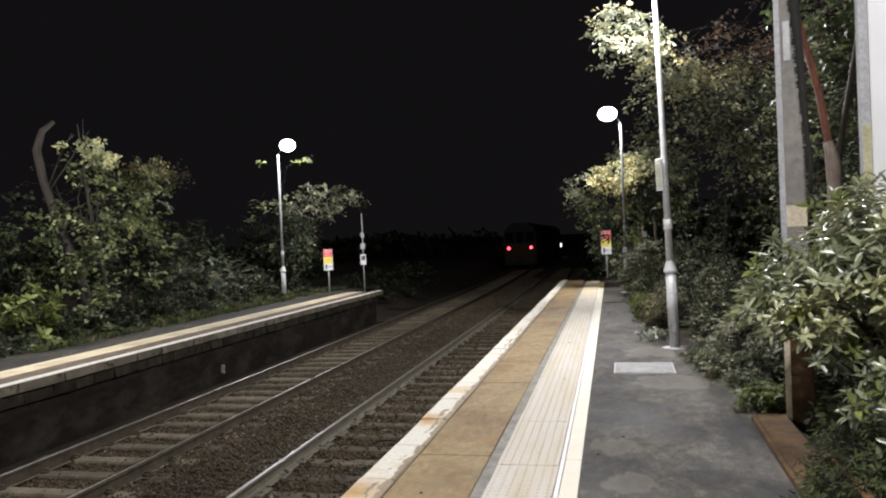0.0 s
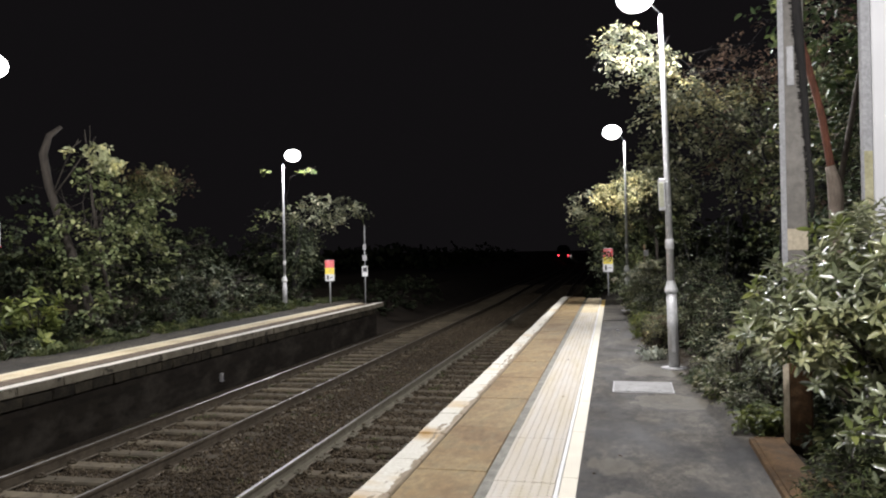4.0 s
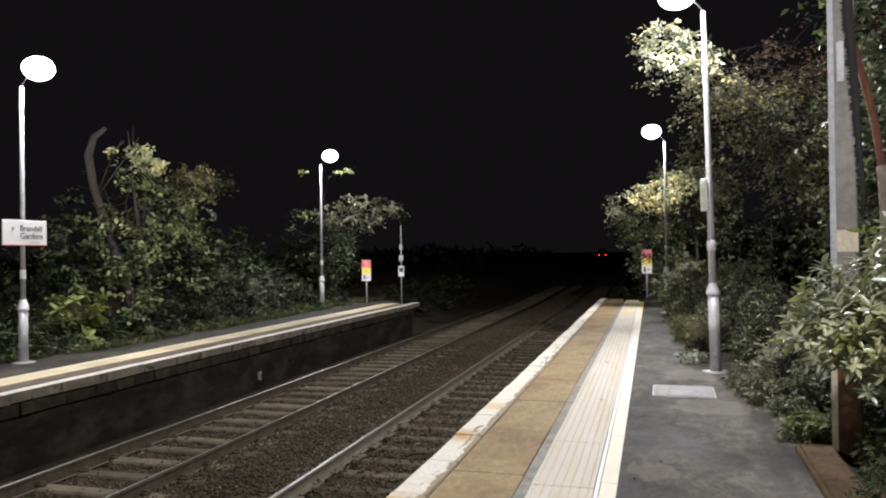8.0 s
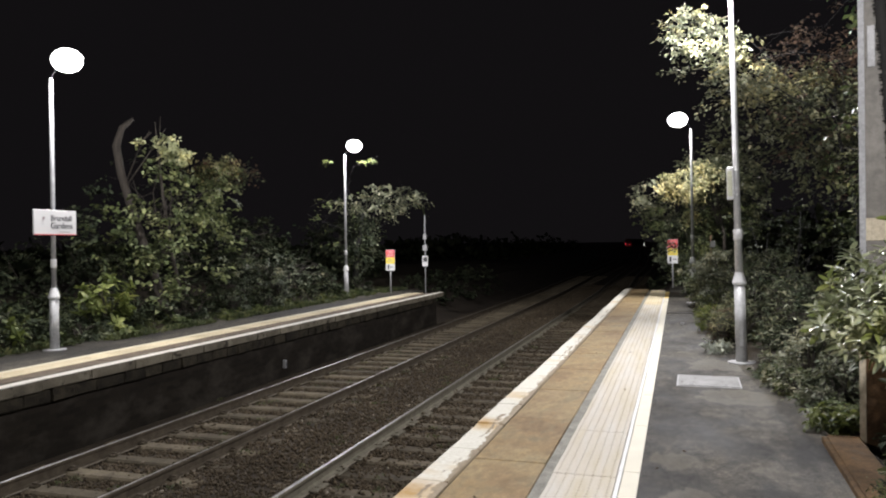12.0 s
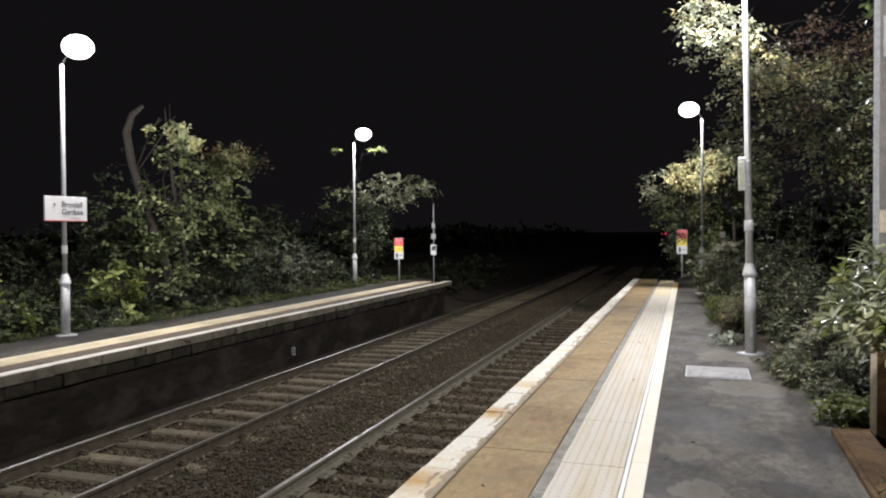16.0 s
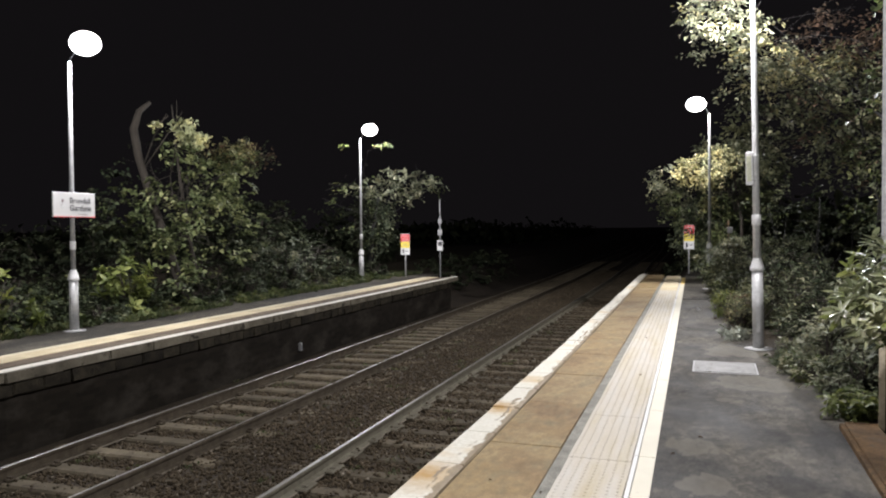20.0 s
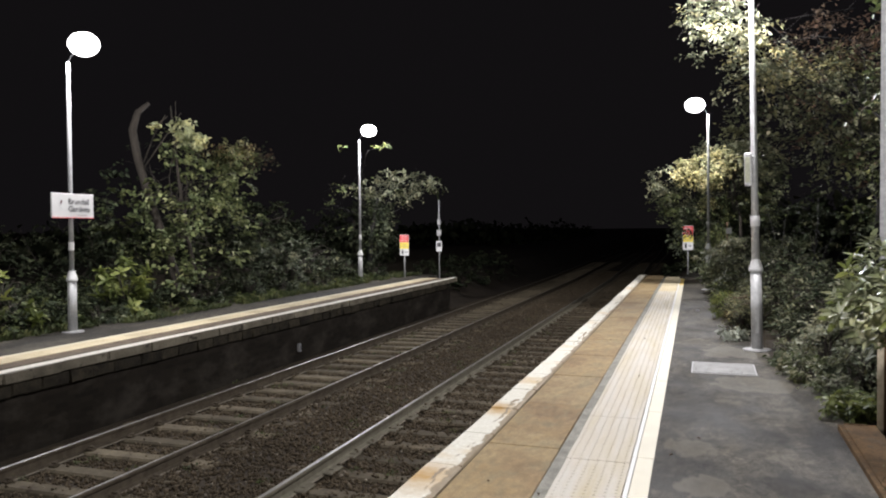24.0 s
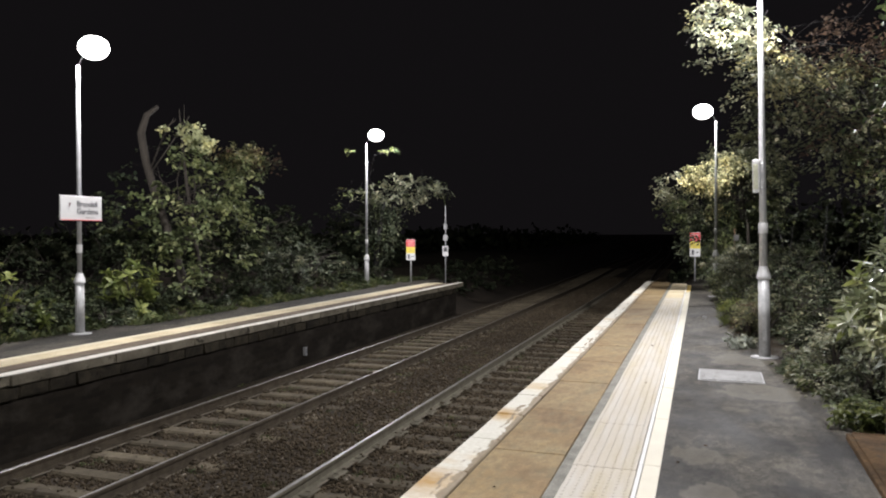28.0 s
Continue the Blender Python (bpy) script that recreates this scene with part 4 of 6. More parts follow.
bm = bmesh.new()
for tri in (((-0.295, 0.295), (-0.235, 0.31), (-0.255, 0.26)), ((-0.285, 0.29), (-0.26, 0.295), (-0.275, 0.2))):
    a = [bm.verts.new((x, -0.0168, z)) for x, z in tri]
    b = [bm.verts.new((x, -0.0154, z)) for x, z in tri]
    bm.faces.new(a)
    bm.faces.new(b[::-1])
    for k in range(3):
        bm.faces.new((a[k], b[k], b[(k + 1) % 3], a[(k + 1) % 3]))
part("emblem", bm, M["emblem"], sign, "small dark emblem")
part("emblem_ring", lathe([(0.075, 0), (0.08, 0.0012)], 20, pose(-0.27, -0.0152, 0.25, 90, 0, 0) @ Matrix.Diagonal((0.7, 1.4, 1, 1))), M["galv_light"], sign, "pale grey emblem ground")
part("footnote", box((0.08, -0.017, 0.045), (0.3, -0.0153, 0.058)), M["grey"], sign, "tiny grey line of writing")
for zz in (0.08, 0.36):
    part("bracket", box((-0.06, 0.016, zz - 0.02), (0.06, 0.06, zz + 0.02), 0.004), M["galv"], sign)


def warning_sign(at, z0, z1, w, rz):
    th = thing("warning_sign", "red, yellow and white warning sign on a thin post", "sign", at, rz, "platform end warning signs")
    h = z1 - z0
    part("post", lathe([(0.028, -0.3), (0.028, z1 - 0.03)], 12, Matrix.Translation((0, 0.035, 0))), M["galv"], th, "", True)
    part("panel", box((-w / 2, -0.012, z0), (w / 2, 0.008, z1), 0.01), M["white"], th)
    part("red_band", box((-w / 2 + 0.008, -0.015, z0 + h * 0.64), (w / 2 - 0.008, -0.0122, z1 - 0.012)), M["red"], th, "red upper band")
    part("yellow_band", box((-w / 2 + 0.008, -0.015, z0 + h * 0.34), (w / 2 - 0.008, -0.0122, z0 + h * 0.63)), M["yellow"], th, "yellow middle band")
    for i, (f, c) in enumerate(((0.90, "white"), (0.81, "white"), (0.72, "white"), (0.53, "grey"), (0.44, "grey"))):
        k = 0.28 if i % 2 else 0.36
        part("writing_bar", box((-w * k, -0.0175, z0 + h * f - 0.008), (w * k, -0.0152, z0 + h * f + 0.008)), M[c], th)
    part("pictogram", box((-w * 0.3, -0.0175, z0 + h * 0.08), (-w * 0.12, -0.0152, z0 + h * 0.28), 0.001), M["black"], th, "dark pictogram")
    part("writing_bar", box((0.0, -0.0175, z0 + h * 0.16), (w * 0.32, -0.0152, z0 + h * 0.19)), M["black"], th)
    return th


warning_sign((1.70, 29.5, 0), 0.91, 1.82, 0.38, 2)
warning_sign((-8.31, 25.95, 0), 0.80, 1.58, 0.34, 12)

mp = thing("marker_post", "thin grey post with small square plates, past the platform end", "post", (-7.4, 27.3, -0.1), 8)
part("post", lathe([(0.025, -0.5), (0.02, 3.0)], 10), M["grey"], mp, "", True)
for z0, z1, w, c in ((1.02, 1.42, 0.22, "white"), (1.62, 1.84, 0.17, "grey"), (2.05, 2.25, 0.13, "grey")):
    pl = part("plate", box((-w / 2, -0.045, z0), (w / 2, -0.025, z1), 0.005), M[c], mp)
part("dark_patch", box((-0.07, -0.048, 1.20), (0.08, -0.0455, 1.36)), M["black"], mp)

sp = thing("small_post", "thin post with a small white plate among shrubs", "post", (2.75, 21.6, 0), 0)
part("post", lathe([(0.014, 0), (0.014, 1.9)], 8), M["casing"], sp, "", True)
part("plate", box((-0.02, -0.03, 1.58), (0.11, -0.018, 1.74), 0.004), M["cover"], sp)

cov = thing("manhole_cover", "pale square steel access cover set in asphalt", "manhole cover", (2.24, 10.02, 0), -1)
part("frame", box((-0.375, -0.385, -0.03), (0.375, 0.385, 0.004), 0.004), M["grey"], cov)
part("lid", box((-0.355, -0.365, -0.02), (0.355, 0.365, 0.010), 0.004), M["lid_steel"], cov)
for sx in (-0.2, 0.2):
    part("keyhole", box((sx - 0.02, -0.3, 0.0085), (sx + 0.02, -0.26, 0.0115)), M["black"], cov)

wp = thing("weep_pipe", "short pale drain outlet in the far platform wall", "pipe", (-6.4, 14.72, -0.83), 0)
part("outlet", box((-0.03, -0.035, -0.09), (0.045, 0.035, 0.09), 0.008), M["cover"], wp)
part("bore", box((0.045, -0.018, -0.05), (0.048, 0.018, 0.05)), M["black"], wp)

tagged(part("joint_strip", rough_bar((1.61, 19.05), (2.2, 19.16), 0.045, 0.009), M["joint"]), "dark joint strip across the asphalt", "joint", kind="structure")
st = part("loose_stone", rough_bar((1.93, 16.56), (2.01, 16.6), 0.03, 0.05), M["cover"])
tagged(st, "small pale loose stone lying on the asphalt", "stone")

# ---- grey post, white board and timber edging in the bed ----
gp = thing("utility_post", "weathered grey square post with a cream label band", "post", (3.50, 7.35, 0), -14)
part("shaft", box((-0.10, -0.10, -0.2), (0.10, 0.10, 6.2), 0.012), M["grey_post"], gp)
part("corner_strip", box((-0.108, -0.112, 0.0), (-0.06, -0.101, 6.2), 0.003), M["grey"], gp, "pale strip along one corner")
part("label_band", box((-0.104, -0.106, 1.74), (0.104, -0.1005, 1.93), 0.002), M["cream"], gp, "cream label band")
part("label_plate", box((-0.04, -0.112, 3.20), (0.02, -0.1005, 3.55), 0.004), M["cover"], gp, "pale plate")
part("foot_casing", box((-0.115, -0.115, -0.1), (0.115, 0.115, 1.0), 0.012), M["casing"], gp, "brown stained timber casing")

part("casing_edge", box((-0.119, -0.121, 0.0), (-0.07, -0.1155, 0.99), 0.002), M["cream"], gp, "pale strip along the casing's edge")

wb = thing("white_board", "tall white painted board with grey edge, above shrubs", "board", (4.075, 6.5, 0), 0)
part("panel", box((-0.195, -0.03, 0.0), (0.65, 0.03, 5.4), 0.01), M["white"], wb)
part("edge_post", box((-0.275, -0.034, 0.0), (-0.198, 0.03, 5.4), 0.008), M["grey"], wb, "grey edge post")
part("sticker", box((-0.265, -0.038, 2.05), (-0.205, -0.0345, 2.5), 0.001), M["olive_label"], wb, "faded yellow strip")

te = thing("timber_edging", "wet brown timber edging of the planted bed", "edging", (3.045, 6.4, 0), -1.4)
part("top_board", box((0.04, -1.2, 0.0), (0.30, 0.92, 0.05), 0.008), M["timber"], te)
part("side_board", box((0.0, -1.6, -0.05), (0.038, 0.92, 0.046), 0.006), M["timber"], te)
part("end_board", box((0.05, 0.922, 0.0), (0.45, 0.96, 0.052), 0.006), M["timber"], te)
part("upright_board", box((0.12, -2.05, -0.05), (0.17, -1.25, 0.34), 0.006), M["timber"], te)


# ---- plants ----
def plant(name, label, category, at, blobs, sets, seed, stems=(), limbs=0, limb_from=None, bark="bark_dark", group="", thick=0.0):
    """blobs and stems in the plant's own space. sets: (clusters, per, size, aspect, material, options)."""
    th = thing(name, label, category, at, 0, group)
    tree = name.endswith("tree")
    for pts, rad in stems:
        part("trunk" if tree else "stem", tube(pts, rad, 9), M[bark], th, "", True)
    if limbs:
        branches(limb_from, blobs, limbs, thick or (0.04 if tree else 0.016), M[bark], th, seed + 50)
    for i, (cl, per, size, asp, m, opt) in enumerate(sets):
        opt = dict(opt)
        bl = opt.pop("blobs", blobs)
        if not opt.get("whorl"):
            opt.setdefault("clump", 0.26 if tree else 0.13)
        foliage("crown" if i == 0 else "leaves", bl, cl, per, size, asp, M[m], th, seed + i, bark=M[bark], **opt)
    return th


def S(*pts):
    return [p[:3] for p in pts], [p[3] for p in pts]


# far platform: the lit ivy-clad tree, lamplight and inner shade painted by leaf colour
plant("ivy_tree", "leaning ivy-clad tree with pale leaves lit by a lamp", "tree", (-10.4, 16.2, 0),
      [(0.1, -0.6, 3.6, 0.75, 0.8, 0.75), (0.1, 0.4, 2.8, 0.9, 1.5, 0.9), (-0.3, 2.0, 3.3, 0.8, 1.4, 0.6), (0.4, -0.9, 2.0, 0.8, 1.1, 0.9), (0.3, 1.4, 1.7, 0.9, 1.6, 0.7), (0.5, 0.0, 1.0, 0.7, 1.6, 0.6)],
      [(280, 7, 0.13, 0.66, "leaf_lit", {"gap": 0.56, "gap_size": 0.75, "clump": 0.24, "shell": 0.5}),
       # dark leaves behind and below stand for the crown's shaded inside
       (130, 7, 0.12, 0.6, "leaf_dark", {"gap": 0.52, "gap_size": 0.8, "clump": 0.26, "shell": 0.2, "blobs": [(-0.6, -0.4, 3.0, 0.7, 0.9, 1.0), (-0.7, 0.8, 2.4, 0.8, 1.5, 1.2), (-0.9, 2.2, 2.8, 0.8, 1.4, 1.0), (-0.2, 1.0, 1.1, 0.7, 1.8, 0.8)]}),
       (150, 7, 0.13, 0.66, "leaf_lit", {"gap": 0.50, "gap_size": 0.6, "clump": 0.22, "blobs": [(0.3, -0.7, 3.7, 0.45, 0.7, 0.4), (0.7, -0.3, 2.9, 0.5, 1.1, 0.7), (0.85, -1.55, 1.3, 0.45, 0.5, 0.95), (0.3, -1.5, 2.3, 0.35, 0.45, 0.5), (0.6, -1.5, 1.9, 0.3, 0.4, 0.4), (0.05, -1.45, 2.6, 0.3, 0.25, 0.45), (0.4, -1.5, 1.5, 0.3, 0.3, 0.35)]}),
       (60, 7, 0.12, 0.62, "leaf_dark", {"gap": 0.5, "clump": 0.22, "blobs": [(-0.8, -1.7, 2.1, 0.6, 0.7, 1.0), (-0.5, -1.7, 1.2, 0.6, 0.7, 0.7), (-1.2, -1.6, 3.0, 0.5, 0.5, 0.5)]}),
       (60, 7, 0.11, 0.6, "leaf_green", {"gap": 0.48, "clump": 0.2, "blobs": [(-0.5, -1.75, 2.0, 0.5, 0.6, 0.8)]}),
       (95, 7, 0.09, 0.62, "leaf_lamplit", {"up": 0.0, "spread": 0.07, "gap": 0.2, "clump": 0.1, "blobs": [(0.42, -0.75, 4.32, 0.26, 0.3, 0.16), (0.5, -0.55, 4.05, 0.35, 0.4, 0.2), (0.15, -1.3, 4.32, 0.10, 0.25, 0.04)]}),
       (170, 7, 0.11, 0.5, "leaf_yellow", {"up": 0.2, "gap": 0.52, "clump": 0.2, "spread": 0.08, "blobs": [(0.0, 1.7, 4.0, 0.5, 1.3, 0.22), (0.3, 0.7, 4.0, 0.4, 0.8, 0.25)]}), (110, 7, 0.11, 0.46, "leaf_lit", {"gap": 0.53, "clump": 0.2, "spread": 0.08, "blobs": [(0.2, 1.6, 3.75, 0.6, 1.3, 0.3), (0.5, 0.8, 2.6, 0.6, 0.9, 0.4)]}),
       (50, 7, 0.10, 0.55, "leaf_brown", {"gap": 0.5, "blobs": [(-0.1, 2.7, 3.9, 0.6, 1.4, 0.4), (-0.1, 2.2, 4.0, 0.6, 1.4, 0.25)]}), (60, 7, 0.10, 0.55, "leaf_olive", {"gap": 0.5, "blobs": [(-0.1, 2.7, 3.9, 0.6, 1.4, 0.4)]})], 21,
      [S((0.7, -1.1, -0.1, 0.12), (0.6, -1.16, 0.4, 0.11), (0.2, -1.1, 1.4, 0.105), (-0.4, -1.0, 2.7, 0.10), (-0.62, -1.1, 3.6, 0.10), (-0.66, -1.2, 4.25, 0.095), (-0.62, -1.05, 4.7, 0.075), (-0.5, -0.8, 4.95, 0.05)),
       S((0.6, -0.3, -0.1, 0.06), (0.4, -0.5, 1.4, 0.05), (0.2, -0.6, 3.0, 0.04), (0.15, -0.8, 4.85, 0.012)),
       S((-0.5, -1.05, 3.3, 0.022), (-0.1, -0.9, 3.9, 0.018), (0.3, -0.6, 4.7, 0.008)), S((-0.5, -1.05, 3.4, 0.02), (-0.2, -1.0, 4.1, 0.016), (0.15, -1.0, 4.6, 0.008)), S((0.1, -0.8, 3.2, 0.018), (0.25, -0.75, 4.0, 0.014), (0.3, -0.8, 4.95, 0.006)),
       S((-0.3, -1.0, 3.9, 0.02), (0.1, -1.2, 4.35, 0.016), (0.45, -1.3, 4.5, 0.01))], 18, (0.2, -0.6, 1.8), "bark_dark", thick=0.02)
# far platform: tree behind the second lamp, and the leafy twig beside its lantern
plant("lamplit_tree", "leafy tree lit from above by a platform lamp", "tree", (-9.9, 26.2, 0),
      [(0.9, 0.6, 3.35, 1.9, 1.3, 0.6), (-0.4, -1.2, 2.9, 0.8, 1.3, 0.6), (0.2, -0.6, 1.9, 0.6, 1.0, 0.8)],
      [(270, 7, 0.10, 0.6, "leaf_pale", {"up": 0.3, "spread": 0.08, "gap": 0.53, "clump": 0.22, "blobs": [(0.9, 0.4, 3.4, 1.7, 1.3, 0.6)]}), (110, 7, 0.10, 0.5, "leaf_green", {"gap": 0.53}), (130, 7, 0.11, 0.6, "leaf_dark", {"gap": 0.5, "blobs": [(0.1, 0.3, 2.0, 0.9, 1.0, 1.1)]}), (60, 7, 0.11, 0.5, "leaf_grey", {"gap": 0.48, "blobs": [(0.5, 0.15, 1.7, 0.5, 0.3, 0.9)]}),
       (6, 8, 0.07, 0.36, "leaf_green", {"gap": 0.3, "droop": 1.0, "clump": 0.07, "blobs": [(0.42, -3.0, 4.62, 0.16, 0.15, 0.12)]}),
       (8, 8, 0.075, 0.32, "leaf_green", {"gap": 0.3, "droop": 1.2, "up": 0.1, "clump": 0.1, "blobs": [(1.95, -2.75, 4.64, 0.32, 0.2, 0.09)]})], 31,
      [S((0, 0, -0.2, 0.14), (0.1, 0.1, 1.5, 0.09), (0.3, 0.3, 3.0, 0.05)), S((0.2, 0.2, 2.6, 0.014), (0.2, -0.9, 3.9, 0.008), (1.0, -2.2, 4.5, 0.005), (2.2, -2.7, 4.75, 0.002))], 5, (0.1, 0.1, 1.7), "bark_black", thick=0.014)
# far platform shrubs along the verge
plant("laurel_shrub", "low grey-green shrub with glossy leaves on the verge", "shrub", (-9.75, 19.2, 0),
      [(0, -1.2, 0.8, 0.6, 0.9, 0.7), (0, 0.4, 0.95, 0.6, 0.9, 0.85), (0.1, 1.9, 0.75, 0.55, 0.9, 0.75), (0.0, 3.4, 0.55, 0.5, 0.9, 0.55)],
      [(190, 8, 0.12, 0.4, "leaf_grey", {"gap": 0.54, "spread": 0.12}), (150, 8, 0.13, 0.45, "leaf_dark", {"gap": 0.46, "spread": 0.14}), (80, 7, 0.11, 0.42, "leaf_pale", {"gap": 0.55, "spread": 0.1, "up": 0.3})], 61, [], 18, (0, 0.8, 0.1))
plant("bright_shrub", "bright yellow-green broad-leaved shrub", "shrub", (-9.35, 12.75, 0),
      [(0, 0, 0.72, 0.4, 0.75, 0.45), (0.1, -0.3, 0.35, 0.35, 0.55, 0.3)],
      [(46, 7, 0.2, 0.46, "leaf_bright", {"whorl": True, "gap": 0.45})], 71, [], 9, (0, 0, 0.05))
plant("broadleaf_shrub", "low green broad-leaved shrub at the platform's back", "shrub", (-9.3, 9.55, 0),
      [(0, -0.1, 0.75, 0.4, 0.75, 0.55), (0.2, 0.3, 0.25, 0.35, 0.6, 0.28)],
      [(15, 7, 0.17, 0.48, "leaf_bright", {"whorl": True, "gap": 0.45}), (34, 8, 0.13, 0.5, "leaf_green", {})], 81, [], 9, (0, 0, 0.05))
for i, (x, y, r, h) in enumerate(((-10.6, 10.9, 0.6, 0.8), (-10.0, 14.0, 0.5, 0.8), (-10.9, 19.6, 0.7, 1.1), (-9.5, 15.9, 0.4, 0.6), (-9.9, 23.6, 0.5, 1.0), (-10.6, 22.2, 0.6, 1.3), (-9.2, 25.2, 0.4, 0.6), (-9.4, 17.3, 0.35, 0.5), (-9.2, 14.6, 0.3, 0.4), (-9.15, 18.6, 0.3, 0.35), (-9.1, 21.4, 0.3, 0.35), (-9.0, 11.6, 0.3, 0.35))):
    plant("verge_shrub", "dark leafy shrub on the verge behind the far platform", "shrub", (x, y, 0),
          [(0, 0, h * 0.55, r, r * 1.3, h * 0.5), (0.1, 0.3, h * 0.3, r * 0.8, r, h * 0.3)],
          [(int(110 * r * h) + 20, 8, 0.12, 0.5, "leaf_dark", {"gap": 0.52}), (int(36 * r * h) + 12, 8, 0.10, 0.45, "leaf_grey", {"gap": 0.52})], 100 + 3 * i, [], 9, (0, 0, 0.05), group="verge shrubs")
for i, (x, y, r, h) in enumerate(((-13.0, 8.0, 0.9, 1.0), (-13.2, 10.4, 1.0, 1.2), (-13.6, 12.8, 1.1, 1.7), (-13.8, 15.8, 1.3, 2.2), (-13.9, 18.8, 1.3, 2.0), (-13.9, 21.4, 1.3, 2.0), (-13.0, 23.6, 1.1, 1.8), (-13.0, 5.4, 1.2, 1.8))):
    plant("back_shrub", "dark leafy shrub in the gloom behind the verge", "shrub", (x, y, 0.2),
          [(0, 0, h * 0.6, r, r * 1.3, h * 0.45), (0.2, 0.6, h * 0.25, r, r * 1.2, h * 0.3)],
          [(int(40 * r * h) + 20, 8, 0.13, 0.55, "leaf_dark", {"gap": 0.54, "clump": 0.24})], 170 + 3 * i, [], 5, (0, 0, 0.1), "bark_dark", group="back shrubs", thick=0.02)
for i, (x, y, h) in enumerate(((-14.0, 25, 3.2), (-12.6, 30.5, 3.0))):
    plant("dark_tree", "dark tree behind the lit shrubs", "tree", (x, y, 0),
          [(0, 0, h * 0.62, 1.5, 2.0, h * 0.36), (0.6, 0.4, h * 0.35, 1.4, 2.0, h * 0.3)],
          [(360, 8, 0.17, 0.65, "leaf_dark", {"gap": 0.46, "spread": 0.2})], 140 + 3 * i,
          [S((0, 0, -0.2, 0.2), (0.1, 0, h * 0.4, 0.15), (0, 0.2, h * 0.8, 0.05))], 8, (0.1, 0, h * 0.4), group="background trees")

# near platform: the tree that hangs over the lamp; lamplight painted in paler leaf colours
plant("lamp_tree", "tree with leaves coloured pale and yellow as if lamplit", "tree", (6.2, 15.6, 0),
      [(-3.65, -2.7, 4.85, 0.55, 0.5, 0.35), (-4.0, -2.6, 5.25, 0.45, 0.5, 0.25), (-3.2, -2.2, 4.55, 0.5, 0.6, 0.22), (-2.5, 0.2, 4.8, 0.8, 0.8, 0.22)],
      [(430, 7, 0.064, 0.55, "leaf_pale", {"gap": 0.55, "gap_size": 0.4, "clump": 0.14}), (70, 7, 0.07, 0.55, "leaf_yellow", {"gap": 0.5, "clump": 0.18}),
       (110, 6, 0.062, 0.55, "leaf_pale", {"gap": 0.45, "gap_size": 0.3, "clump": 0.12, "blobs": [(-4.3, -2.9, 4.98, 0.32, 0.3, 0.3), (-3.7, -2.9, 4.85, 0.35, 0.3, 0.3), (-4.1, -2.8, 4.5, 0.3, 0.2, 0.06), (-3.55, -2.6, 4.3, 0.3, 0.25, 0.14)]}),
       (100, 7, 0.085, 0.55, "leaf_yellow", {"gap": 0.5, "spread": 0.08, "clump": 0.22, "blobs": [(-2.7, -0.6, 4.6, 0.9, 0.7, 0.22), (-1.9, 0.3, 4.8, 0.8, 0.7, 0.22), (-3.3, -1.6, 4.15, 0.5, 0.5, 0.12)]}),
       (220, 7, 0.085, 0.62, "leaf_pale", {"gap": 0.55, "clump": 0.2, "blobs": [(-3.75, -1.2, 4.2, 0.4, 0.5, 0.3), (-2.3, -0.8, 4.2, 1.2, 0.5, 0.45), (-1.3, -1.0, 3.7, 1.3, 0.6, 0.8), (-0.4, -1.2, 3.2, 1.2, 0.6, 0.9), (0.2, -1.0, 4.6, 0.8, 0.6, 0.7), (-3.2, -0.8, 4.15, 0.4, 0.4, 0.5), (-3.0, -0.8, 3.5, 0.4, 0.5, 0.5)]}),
       (150, 7, 0.09, 0.55, "leaf_olive", {"gap": 0.5, "clump": 0.22, "blobs": [(-3.32, 0.9, 4.0, 0.36, 0.5, 0.6), (-3.12, 0.9, 3.2, 0.36, 0.5, 0.6)]}),
       # brown and olive farther off paint the fall-off of the lamplight
       (330, 7, 0.09, 0.55, "leaf_brown", {"gap": 0.47, "clump": 0.25, "blobs": [(-1.6, 0.8, 5.3, 1.2, 0.9, 0.6), (0.6, 0.2, 5.6, 1.3, 0.9, 0.8), (-0.6, 0.4, 4.9, 1.2, 0.8, 0.7)]}), (430, 7, 0.09, 0.55, "leaf_olive", {"gap": 0.46, "spread": 0.1, "clump": 0.25, "blobs": [(-1.6, 0.6, 4.1, 1.5, 1.0, 0.7), (-0.6, -0.4, 4.4, 1.6, 1.1, 0.9)]})], 201,
      [S((0, 0, -0.1, 0.14), (-0.1, -0.1, 1.6, 0.11), (-0.5, -0.3, 3.0, 0.06), (-1.4, -0.7, 3.8, 0.015)), S((-1.2, -0.6, 3.7, 0.014), (-2.4, -1.4, 4.2, 0.011), (-3.8, -2.6, 4.9, 0.005))], 5, (-1.6, -0.8, 3.6), "bark_black", thick=0.006)
